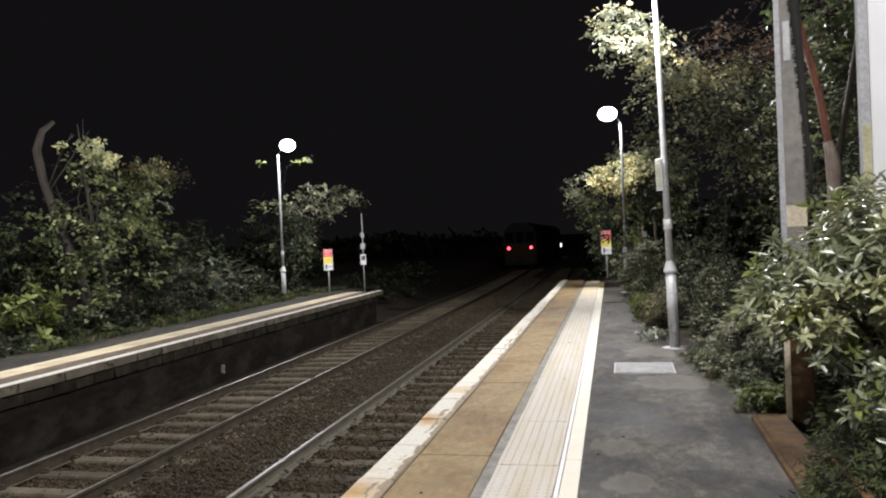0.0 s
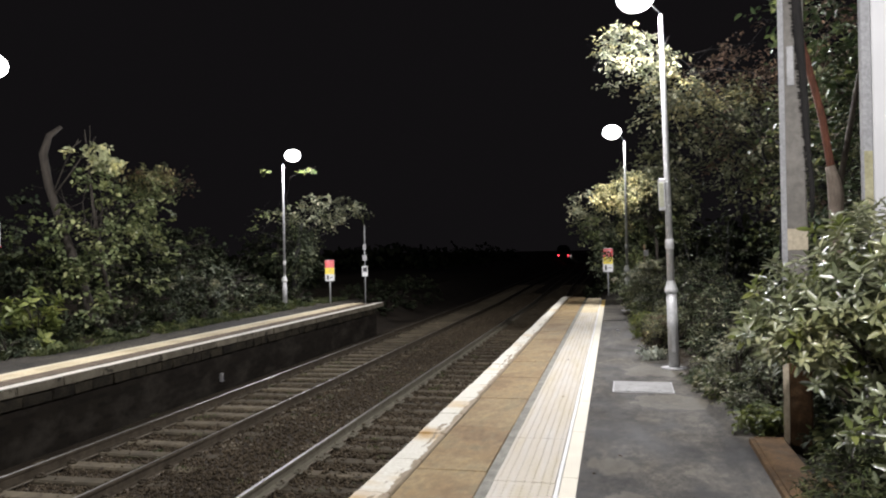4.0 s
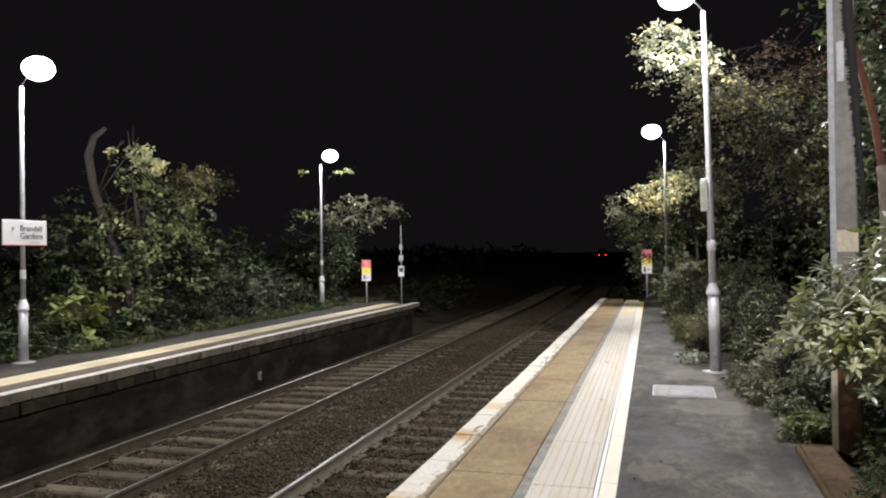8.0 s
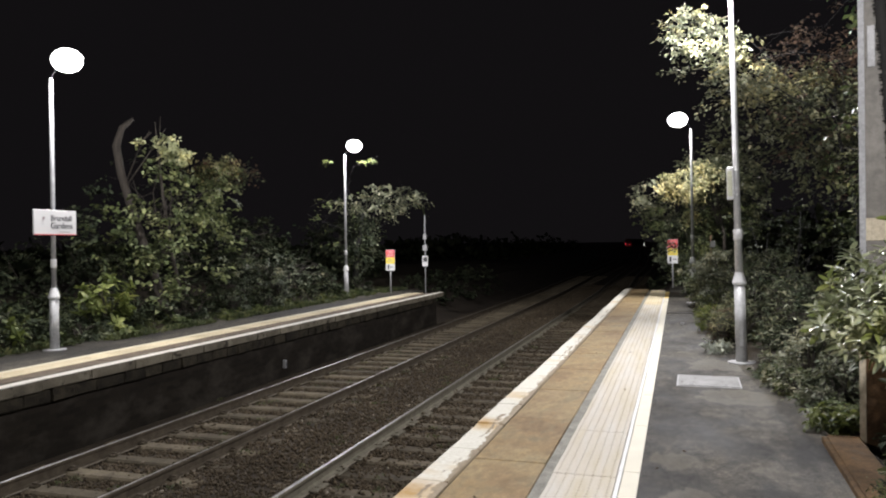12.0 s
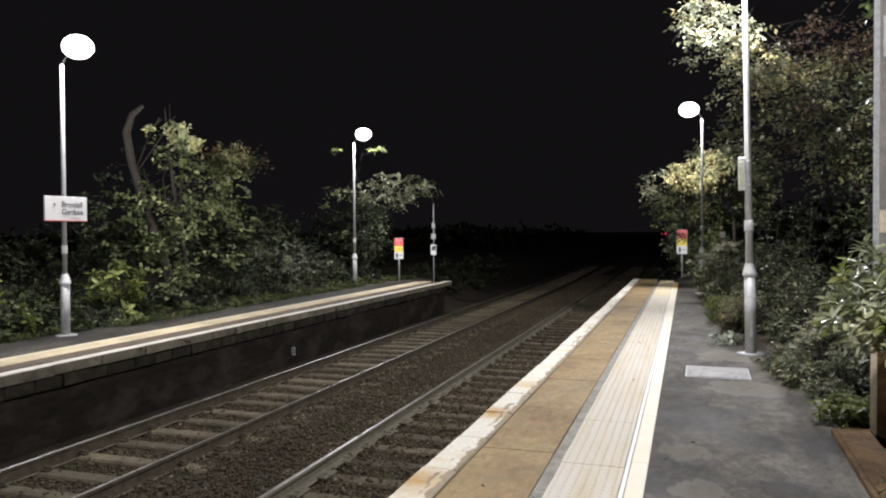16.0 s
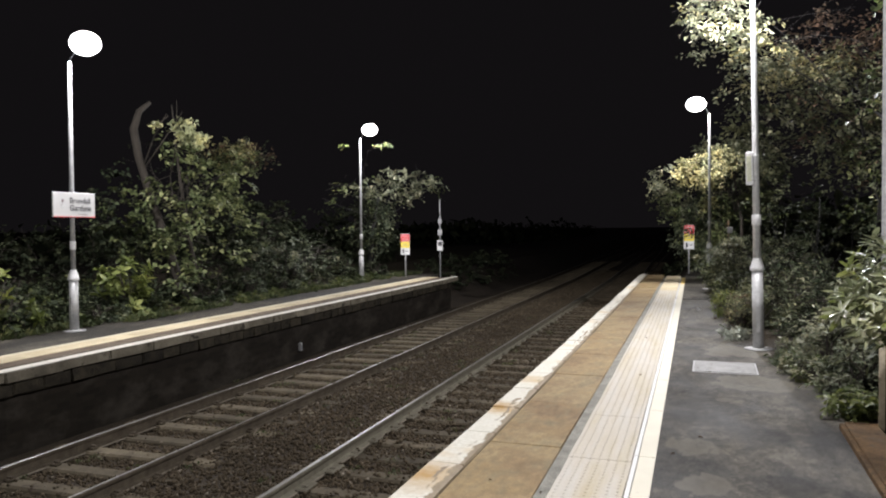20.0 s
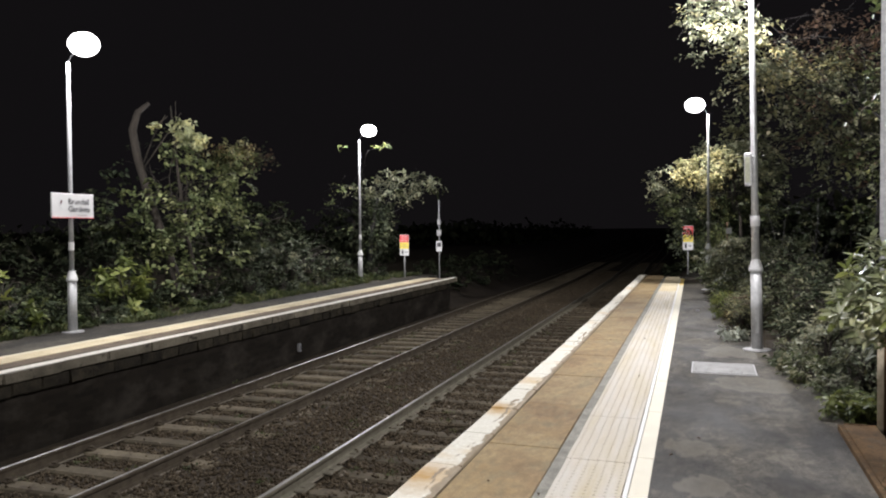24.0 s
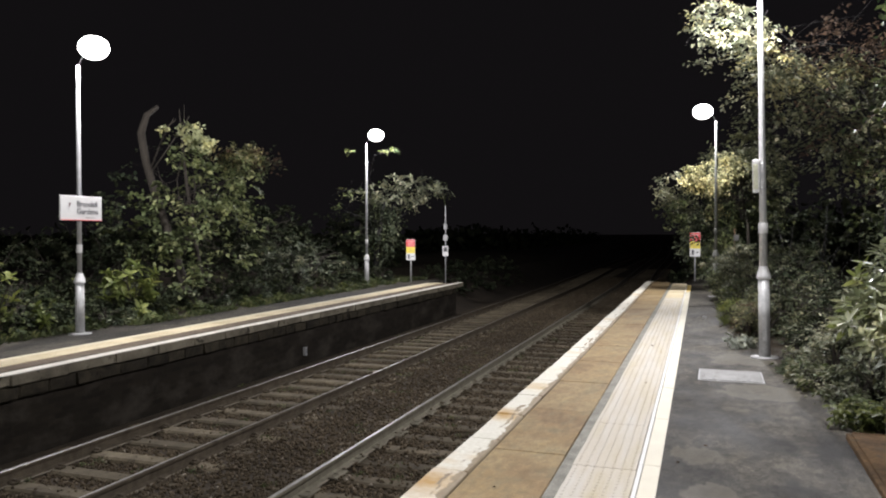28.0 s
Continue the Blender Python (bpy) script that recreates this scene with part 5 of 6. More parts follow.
plant("russet_tree", "dark russet twiggy tree behind the lamp", "tree", (5.8, 16.5, 0),
      [(0.3, 0, 5.6, 2.4, 1.6, 1.7), (-1.2, -0.4, 4.6, 1.6, 1.4, 1.4), (0.6, -0.6, 3.2, 2.0, 1.2, 1.2)],
      [(260, 8, 0.09, 0.6, "leaf_brown", {"spread": 0.11, "gap": 0.5}), (330, 8, 0.09, 0.6, "leaf_olive", {"gap": 0.51, "gap_size": 0.7, "blobs": [(0.6, -0.6, 3.4, 2.0, 1.2, 1.2), (-0.6, -0.4, 4.3, 1.6, 1.2, 0.7), (0.9, -0.3, 5.4, 1.6, 1.2, 0.9)]}), (420, 8, 0.095, 0.6, "leaf_green", {"gap": 0.52, "gap_size": 0.8, "blobs": [(0.4, -0.7, 3.0, 2.0, 1.0, 1.4), (0.9, -0.6, 4.6, 1.6, 1.0, 1.2)]}), (260, 7, 0.09, 0.55, "leaf_olive", {"gap": 0.46, "spread": 0.1, "clump": 0.22, "blobs": [(-1.6, -0.6, 3.3, 0.8, 0.7, 0.6), (-0.6, -0.9, 3.0, 0.8, 0.7, 0.6), (0.3, -1.0, 2.8, 0.7, 0.7, 0.7)]})], 221,
      [S((0, 0, -0.1, 0.16), (0.1, 0, 2.0, 0.12), (0, 0, 5.0, 0.05)), S((-0.8, -0.8, -0.1, 0.05), (-0.7, -0.9, 2.2, 0.04), (-1.2, -0.9, 4.4, 0.02))], 4, (0.05, 0, 2.4), "bark_black", thick=0.009)
# yellow and cream leaves paint the far lamp's light into this crown
plant("far_lamp_tree", "yellowing tree lit by the far platform lamp", "tree", (3.4, 26.4, 0),
      [(-1.7, -0.4, 3.5, 1.1, 1.0, 0.7), (-0.6, 0, 4.1, 1.0, 1.1, 0.6), (-1.4, 0.6, 2.75, 0.9, 0.9, 0.45)],
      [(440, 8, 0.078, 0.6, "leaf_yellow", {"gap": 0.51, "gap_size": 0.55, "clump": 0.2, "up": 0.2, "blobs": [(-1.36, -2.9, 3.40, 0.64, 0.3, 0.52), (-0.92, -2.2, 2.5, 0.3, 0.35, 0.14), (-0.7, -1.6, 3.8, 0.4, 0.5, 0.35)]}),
       (22, 8, 0.075, 0.6, "leaf_lamplit", {"gap": 0.5, "gap_size": 0.5, "clump": 0.16, "up": 0.1, "blobs": [(-1.2, -2.9, 3.4, 0.45, 0.25, 0.35)]}),
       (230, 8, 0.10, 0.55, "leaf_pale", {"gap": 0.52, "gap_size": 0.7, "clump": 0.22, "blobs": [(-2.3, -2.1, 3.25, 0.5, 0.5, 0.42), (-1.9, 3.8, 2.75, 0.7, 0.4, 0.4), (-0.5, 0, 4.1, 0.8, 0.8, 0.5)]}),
       (330, 8, 0.10, 0.55, "leaf_olive", {"gap": 0.51, "gap_size": 0.7, "clump": 0.26, "blobs": [(-0.4, 0, 4.2, 1.2, 1.1, 0.6), (-0.3, 0, 3.4, 0.9, 0.9, 0.7), (-2.55, 0.2, 3.0, 0.42, 0.7, 0.6), (-1.6, 3.8, 3.0, 0.9, 0.5, 0.8), (0.7, 0, 3.3, 0.7, 0.8, 0.9)]}),
       (300, 8, 0.10, 0.55, "leaf_green", {"gap": 0.5, "clump": 0.24, "blobs": [(-0.8, 0.2, 2.3, 0.5, 0.8, 0.6), (-2.3, 0.4, 2.5, 0.5, 0.7, 0.45), (-0.7, 0.3, 1.7, 0.4, 0.7, 0.4), (0.6, 0.1, 2.5, 0.7, 0.8, 0.6)]}),
       (220, 8, 0.11, 0.55, "leaf_dark", {"gap": 0.5, "clump": 0.24, "blobs": [(-1.4, 4.0, 2.7, 1.0, 0.6, 1.0), (-0.2, 0.8, 2.6, 0.8, 0.8, 1.2), (-1.5, 0.3, 1.9, 0.7, 0.7, 0.5)]})], 241,
      [S((0, 0, -0.1, 0.06), (-0.05, 0, 2.0, 0.045), (-0.4, 0.2, 4.0, 0.02))], 8, (-0.2, 0, 2.4), "bark_dark", thick=0.012)
plant("drooping_tree", "dark drooping tree past the platform end", "tree", (4.4, 33, 0),
      [(-1.6, 0, 1.5, 1.2, 1.5, 1.3), (-0.6, 0, 3.4, 1.7, 1.6, 1.4), (-1.6, 3.5, 1.5, 1.3, 2.0, 1.6), (-1.4, 8, 1.6, 1.5, 3.0, 1.8), (-0.6, 5, 4.0, 1.8, 3.0, 1.6)],
      [(620, 8, 0.17, 0.65, "leaf_dark", {"spread": 0.2, "gap": 0.43, "droop": 0.8}), (120, 8, 0.16, 0.65, "leaf_green", {"spread": 0.2, "gap": 0.45, "droop": 0.8})], 261,
      [S((0, 0, -0.2, 0.2), (-0.1, 0, 2.5, 0.15), (-0.3, 0, 5.0, 0.05))], 16, (-0.1, 0, 2.0))
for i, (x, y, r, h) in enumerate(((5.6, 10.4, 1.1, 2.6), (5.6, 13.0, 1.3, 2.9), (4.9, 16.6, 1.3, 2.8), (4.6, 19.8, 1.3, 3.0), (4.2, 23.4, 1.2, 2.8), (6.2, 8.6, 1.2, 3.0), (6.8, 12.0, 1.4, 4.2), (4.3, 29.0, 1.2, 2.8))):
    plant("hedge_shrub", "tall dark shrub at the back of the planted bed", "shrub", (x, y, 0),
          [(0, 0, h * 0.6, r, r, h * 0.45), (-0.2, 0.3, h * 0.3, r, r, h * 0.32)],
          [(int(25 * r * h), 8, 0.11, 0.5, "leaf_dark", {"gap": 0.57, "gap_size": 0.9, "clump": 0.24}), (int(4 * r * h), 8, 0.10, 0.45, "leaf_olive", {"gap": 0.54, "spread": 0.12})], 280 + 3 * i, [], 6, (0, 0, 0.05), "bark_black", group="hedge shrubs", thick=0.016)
# shrubs along the platform's edge
EDGE = ((2.95, 13.9, 0.42, 0.75, "leaf_olive"), (3.12, 15.6, 0.42, 0.85, "leaf_olive"), (2.75, 17.8, 0.42, 0.8, "leaf_green"), (2.85, 19.9, 0.4, 1.1, "leaf_olive"), (2.62, 18.9, 0.25, 0.5, "leaf_bright"), (2.72, 20.7, 0.42, 1.35, "leaf_olive"), (2.42, 21.3, 0.3, 0.85, "leaf_green"), (3.0, 21.9, 0.4, 1.5, "leaf_olive"), (2.6, 23.4, 0.35, 0.9, "leaf_dark"),
        (3.44, 9.9, 0.38, 0.72, "leaf_pale"), (3.12, 10.5, 0.2, 0.34, "leaf_pale"), (3.2, 9.3, 0.2, 0.3, "leaf_green"), (3.42, 11.4, 0.24, 0.5, "leaf_dark"), (3.9, 10.6, 0.55, 1.05, "leaf_grey"), (4.2, 9.0, 0.5, 1.0, "leaf_grey"), (3.7, 12.9, 0.55, 1.15, "leaf_dark"), (3.55, 8.9, 0.3, 0.45, "leaf_grey"), (3.5, 15.2, 0.6, 1.5, "leaf_dark"))
for i, (x, y, r, h, m) in enumerate(EDGE):
    plant("edge_shrub", "low grey-green shrub spilling over the platform's edge", "shrub", (x, y, 0),
          [(0, 0, h * 0.55, r, r * 1.2, h * 0.48), (-0.05, -0.1, h * 0.22, r * 0.95, r * 1.1, h * 0.25)],
          [(int(320 * r * h) + 60, 8, 0.08, 0.38, m, {"gap": 0.51}), (int(120 * r * h) + 22, 8, 0.075, 0.36, "leaf_olive", {"gap": 0.45}), (int(60 * r * h) + 10, 8, 0.075, 0.36, "leaf_grey", {"gap": 0.53}), (int(22 * r * h) + 6, 8, 0.08, 0.36, "leaf_pale", {"gap": 0.53})], 320 + 3 * i, [], 12, (0, 0, 0.03), group="edge shrubs")
plant("cushion_shrub", "round yellow-green cushion shrub at the asphalt's edge", "shrub", (2.47, 15.6, 0),
      [(0, 0, 0.25, 0.24, 0.32, 0.25)], [(240, 8, 0.045, 0.4, "leaf_bright", {"gap": 0.25, "spread": 0.05, "shell": 0.7, "clump": 0.05})], 700, [], 6, (0, 0, 0.02))
plant("silver_plant", "low silvery broad-leaved plant beside the lamp post", "plant", (2.48, 12.55, 0),
      [(0, 0, 0.07, 0.19, 0.28, 0.09)], [(20, 6, 0.09, 0.5, "leaf_silver", {"whorl": True, "gap": 0.3})], 704)
plant("heather_shrub", "brown-green twiggy low shrub beside the lamp post", "shrub", (2.62, 13.4, 0),
      [(0, 0, 0.32, 0.24, 0.5, 0.32)], [(110, 8, 0.05, 0.3, "leaf_olive", {"gap": 0.34, "spread": 0.05, "shell": 0.4, "clump": 0.07}), (150, 8, 0.045, 0.28, "leaf_yellow", {"gap": 0.34, "shell": 0.6, "clump": 0.07}), (60, 7, 0.05, 0.3, "leaf_brown", {"gap": 0.34, "spread": 0.05})], 708, [], 10, (0, 0, 0.02))
plant("arching_shrub", "shrub with long arching leafy shoots by the platform end", "shrub", (2.72, 20.1, 0),
      [(-0.3, 0, 0.9, 0.3, 0.3, 0.3)],
      [(90, 7, 0.075, 0.4, "leaf_pale", {"gap": 0.05, "spread": 0.05, "clump": 0.04, "blobs": [(-0.35, 0.05, 1.12, 0.26, 0.12, 0.06), (0.05, 0.05, 1.38, 0.2, 0.12, 0.08), (-0.72, 0.05, 0.98, 0.14, 0.1, 0.04)]}), (50, 7, 0.08, 0.4, "leaf_olive", {"gap": 0.3, "spread": 0.08})], 730,
      [S((0.1, 0, -0.05, 0.015), (0.12, 0.02, 0.9, 0.011), (0.05, 0.05, 1.4, 0.008), (-0.35, 0.05, 1.14, 0.006), (-0.85, 0.05, 0.95, 0.003))], 4, (0.1, 0, 0.5), thick=0.008)
# the rhododendron by the grey post
plant("rhododendron", "large rhododendron with glossy whorled leaves", "shrub", (3.55, 5.35, 0),
      [(-0.25, 0.1, 1.2, 0.55, 0.5, 0.36), (0.08, -0.1, 1.58, 0.48, 0.45, 0.38), (0.4, -0.3, 1.4, 0.6, 0.5, 0.5), (0.1, -0.35, 0.62, 0.45, 0.4, 0.36), (-0.58, 0.25, 1.2, 0.28, 0.3, 0.2), (0.15, -0.45, 0.25, 0.4, 0.35, 0.25), (0.78, -0.05, 1.6, 0.5, 0.45, 0.42), (0.1, 0.6, 1.68, 0.42, 0.4, 0.36), (-0.3, 0.5, 1.35, 0.4, 0.4, 0.34)],
      [(1000, 9, 0.088, 0.34, "leaf_glossy", {"whorl": True, "gap": 0.37, "shell": 0.5}), (70, 8, 0.10, 0.36, "leaf_bright", {"whorl": True, "gap": 0.3, "shell": 0.7})], 401,
      [S((0.25, 0.1, -0.1, 0.035), (0.15, 0.15, 0.6, 0.03), (-0.1, 0.1, 1.2, 0.015)), S((0.3, 0, -0.1, 0.035), (0.35, -0.1, 0.8, 0.03), (0.4, -0.3, 1.5, 0.012))], 26, (0.25, 0.05, 0.3))
plant("feathery_plant", "feathery green plant over the timber edging", "plant", (3.25, 4.9, 0),
      [(-0.06, 0.0, 0.26, 0.24, 0.34, 0.26), (0.12, 0.2, 0.36, 0.2, 0.26, 0.2), (-0.12, -0.3, 0.2, 0.2, 0.28, 0.2)],
      [(620, 10, 0.055, 0.14, "leaf_green", {"gap": 0.3, "shell": 0.1, "clump": 0.07}), (320, 10, 0.055, 0.16, "leaf_dark", {"gap": 0.3, "shell": 0.1, "clump": 0.07})], 421, [], 5, (0, 0, 0.02), "bark_dark", thick=0.006)
plant("ground_plant", "small low green plant in the bed corner", "plant", (3.28, 7.75, 0),
      [(0, 0, 0.1, 0.24, 0.22, 0.12)], [(70, 7, 0.062, 0.6, "leaf_bright", {"gap": 0.3, "shell": 0.4, "clump": 0.06}), (50, 7, 0.06, 0.6, "leaf_green", {"gap": 0.3, "shell": 0.2, "clump": 0.06})], 431)
# low growth spilling over the asphalt's edge
for i, (y, dx, h, m) in enumerate(((8.2, 0.3, 0.14, "leaf_green"), (8.75, 0.24, 0.18, "leaf_pale"), (9.3, 0.2, 0.26, "leaf_pale"), (9.85, 0.16, 0.24, "leaf_pale"), (10.4, 0.24, 0.2, "leaf_grey"))):
    plant("bed_weed", "low pale green plant spilling onto the asphalt", "plant", (bed_edge(y) + 0.1 + dx, y, 0), [(0, 0, h * 0.5, 0.2, 0.28, h * 0.5)],
          [(60, 7, 0.07, 0.45, m, {"gap": 0.4, "clump": 0.08}), (26, 7, 0.065, 0.45, "leaf_green", {"gap": 0.4, "clump": 0.08})], 900 + 3 * i, [], 4, (0, 0, 0.02), thick=0.006, group="bed weeds")
# tree with forked red-brown limbs behind the post
plant("forked_tree", "tree with forked red-brown limbs behind the grey post", "tree", (4.2, 8.6, 0),
      [(0.7, 1.2, 4.6, 1.2, 1.0, 0.8), (0.5, 1.0, 3.4, 1.0, 0.8, 0.6)],
      [(200, 8, 0.10, 0.5, "leaf_holly", {"gap": 0.46, "spread": 0.12}), (70, 8, 0.12, 0.6, "leaf_green", {"gap": 0.48, "spread": 0.12})], 441,
      [S((0.05, 0, -0.1, 0.085), (0.03, 0.02, 0.6, 0.074), (0.0, 0, 1.2, 0.07), (-0.03, -0.01, 1.8, 0.068), (-0.02, 0, 2.16, 0.074), (-0.02, 0, 2.32, 0.082), (-0.04, 0, 2.46, 0.066), (-0.07, 0.01, 2.6, 0.05))], 0, (0.3, 0.1, 3.6), "bark_pale")
forked = [o for o in bpy.data.objects if o.name == "forked_tree"][0]
for pts in (S((-0.02, 0, 2.3, 0.0455), (-0.075, 0.02, 2.7, 0.039), (-0.135, 0, 3.1, 0.037), (-0.22, 0.01, 3.5, 0.037), (-0.325, 0, 3.9, 0.041), (-0.70, 0.1, 5.6, 0.03)),
            S((0.0, 0, 2.3, 0.036), (0.06, 0.03, 2.6, 0.032), (0.14, 0.05, 3.0, 0.03), (0.22, 0.08, 3.4, 0.028), (0.34, 0.1, 4.0, 0.025), (0.6, 0.3, 5.4, 0.018))):
    part("limb", tube(pts[0], pts[1], 9), M["bark_red"] if pts[1][0] > 0.045 else M["bark_mid"], forked, "dark red-brown limb" if pts[1][0] > 0.045 else "dull olive-brown limb", True)

plant("holly_shrub", "tall dark glossy evergreen behind the forked tree", "shrub", (5.0, 9.9, 0),
      [(0, 0, 2.2, 0.7, 0.6, 1.1), (0.1, 0.1, 3.9, 0.6, 0.6, 1.0), (-0.2, 0, 1.0, 0.6, 0.6, 0.8)],
      [(330, 8, 0.095, 0.45, "leaf_holly", {"gap": 0.43, "spread": 0.1, "shell": 0.5, "clump": 0.16})], 720, [S((0, 0, -0.1, 0.05), (0.05, 0, 2.0, 0.035), (0, 0.1, 4.4, 0.01))], 14, (0, 0, 1.0), "bark_dark", thick=0.014)
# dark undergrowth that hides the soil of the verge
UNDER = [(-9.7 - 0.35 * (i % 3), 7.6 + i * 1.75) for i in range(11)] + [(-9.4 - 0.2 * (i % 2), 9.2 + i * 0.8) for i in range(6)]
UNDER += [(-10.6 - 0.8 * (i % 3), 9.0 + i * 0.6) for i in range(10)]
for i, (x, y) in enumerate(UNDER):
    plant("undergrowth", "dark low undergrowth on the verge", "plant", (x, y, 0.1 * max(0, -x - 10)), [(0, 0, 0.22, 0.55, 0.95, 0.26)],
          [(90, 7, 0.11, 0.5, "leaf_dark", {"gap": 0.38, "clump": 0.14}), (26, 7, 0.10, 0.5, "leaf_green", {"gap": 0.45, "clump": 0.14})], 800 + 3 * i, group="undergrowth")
# low weeds along the back of the far platform
for i in range(9):
    y = 10.9 + i * 1.65
    plant("verge_weed", "low weedy ground cover at the platform's back", "plant", ((-9.0 if i < 1 else -8.62) - 0.12 * (i % 3), y, 0), [(0, 0, 0.1, 0.28, 0.6, 0.14)],
          [(44, 7, 0.09, 0.6, "leaf_green", {"gap": 0.42, "spread": 0.07, "shell": 0.2, "clump": 0.08})], 500 + 2 * i, group="verge weeds")


def woods(name, x0, x1, y0, y1, h, count, seed, label, bends=True):
    """Far dark trees, too far off to tell apart."""
    rng = np.random.default_rng(seed)
    y = y0 + (y1 - y0) * rng.random(count)
    x = x0 + (x1 - x0) * rng.random(count) + np.array([far_shift(v) if bends else 0.0 for v in y])
    top = np.array([h * max(0.15, 0.6 + 1.3 * noise.noise(Vector((a * 0.09, b * 0.09, seed)))) for a, b in zip(x, y)])
    edge = np.minimum(1, 0.25 + 3.5 * np.minimum(x - x.min(), x.max() - x) / (x1 - x0))
    z = -1 + (top * edge + 1) * rng.random(count) ** 0.8
    pos = np.stack([x, y, z], 1)
    ln = 0.5 + 0.7 * rng.random(count)
    me = leaf_mesh(name, pos, rng.normal(size=(count, 3)), rng.normal(size=(count, 3)), ln, ln * 0.7)
    return tagged(link_mesh(name, me, M["leaf_dark"]), label, "woods", kind="stuff")


woods("far_woods", -48, -16, 80, 200, 3.0, 4500, 3, "dark low woods beside the line")
woods("far_woods", -75, -32, 22, 80, 2.2, 4000, 8, "dark low woods behind the far platform", False)
woods("far_woods", 8, 30, 45, 150, 4, 5000, 4, "dark woods beside the line")

# low growth that covers the bed by the post, and ivy up the post's far side
for i, (x, y, r, h) in enumerate(((3.68, 6.35, 0.2, 0.3), (3.72, 6.9, 0.2, 0.3), (3.6, 5.7, 0.2, 0.3), (3.85, 7.6, 0.25, 0.5))):
    plant("bed_plant", "dark low leafy plant in the bed", "plant", (x, y, 0), [(0, 0, h * 0.45, r, r * 1.3, h * 0.5)],
          [(60, 7, 0.085, 0.5, "leaf_dark", {"gap": 0.35, "spread": 0.07, "shell": 0.2, "clump": 0.08}), (24, 7, 0.085, 0.5, "leaf_green", {"gap": 0.35, "spread": 0.07})], 540 + 3 * i, group="bed plants")
ivy = thing("climbing_stem", "dark bare climbing stem with short rootlets up the grey post", "climbing plant", (3.50, 7.35, 0), -14)
rc = random.Random(12)
def stem_edge(z):
    """How far across the post the climbing stem's near side stands at height z."""
    return 0.122 - 0.068 * min(1.9, max(0.0, z - 2.25))


pts = [(stem_edge(2.02 + 0.26 * k) + 0.018 + 0.0035 * min(k, 7) + 0.004 * math.sin(k * 1.7), -0.118, 2.02 + 0.26 * k) for k in range(17)]
part("stem", tube(pts, [0.016 + 0.0035 * min(k, 7) + 0.004 * math.sin(k * 2.3) for k in range(17)], 7), M["bark_black"], ivy, "", True)
roots = bmesh.new()
for k in range(280):
    z = 2.05 + 4.1 * rc.random()
    ln = 0.012 + 0.022 * rc.random() ** 1.5
    x = stem_edge(z) + 0.008
    add_tube(roots, [(x, -0.116, z), (x - 0.005 - ln * 0.6, -0.112, z + 0.004), (x - 0.005 - ln, -0.108, z + rc.uniform(-0.004, 0.012))], [0.006, 0.004, 0.0015], 4)
tagged(part("rootlet", roots, M["bark_black"], ivy), kind="stuff")
woods("far_woods", 8, 40, 360, 420, 9, 3000, 6, "dark woods at the bend of the line", False)

plant("end_shrub", "green bushy shrub behind the warning sign", "shrub", (2.0, 31.6, -0.3),
      [(0.0, 0, 1.8, 1.0, 0.9, 0.9), (-0.6, 0.3, 2.5, 0.8, 0.8, 0.5), (0.3, -0.3, 1.0, 0.9, 0.8, 0.7)],
      [(330, 8, 0.12, 0.5, "leaf_grey", {"gap": 0.46, "clump": 0.2, "up": 0.3}), (190, 8, 0.12, 0.5, "leaf_lit", {"gap": 0.46, "clump": 0.2, "up": 0.3})], 580, [], 10, (0, 0, 0.3))

# brambles on the banks past the platform ends
for i, (x, y, r, h) in enumerate(((-8.9, 27.6, 0.7, 0.6), (-8.0, 29.2, 0.7, 0.5), (-9.0, 30.6, 0.9, 0.9), (-8.1, 32.2, 0.8, 0.6), (-9.2, 34.0, 1.0, 1.0), (-8.3, 36.5, 0.9, 0.8), (-8.8, 39.5, 1.2, 1.1), (1.6, 35.0, 0.9, 0.8), (1.7, 38.5, 1.0, 1.0))):
    plant("bramble", "dark tangled bramble on the bank past the platform", "shrub", (x, y, -0.55), [(0, 0, h * 0.5, r, r * 1.4, h * 0.6), (0.5, 0.2, 0.0, r * 0.8, r * 1.2, h * 0.4)],
          [(int(110 * r) + 40, 8, 0.13, 0.6, "leaf_dark", {"gap": 0.42, "spread": 0.14, "floor": -0.4})], 600 + 3 * i, [], 6, (0, 0, -0.1), group="brambles")


def verge_grass():
    rng = np.random.default_rng(77)
    n = 24000
    y = 4 + 24 * rng.random(n)
    x = -8.74 - 2.2 * rng.random(n) ** 1.3
    x[y > 11.8] += 0.36
    keep = np.array([noise.noise(Vector((a * 1.5, b * 1.0, 3))) > -0.32 for a, b in zip(x, y)])
    x, y = x[keep], y[keep]
    n = len(x)
    pos = np.stack([x, y, np.full(n, 0.002)], 1)
    way = rng.normal(size=(n, 3)) * 0.5 + np.array([0.2, 0, 0.7])
    ln = 0.04 + 0.11 * rng.random(n)
    me = leaf_mesh("grass", pos, way, rng.normal(size=(n, 3)), ln, ln * 0.3)
    return tagged(link_mesh("grass", me, M["grass"]), "rough low weeds and grass along the verge", "grass", kind="stuff")


verge_grass()


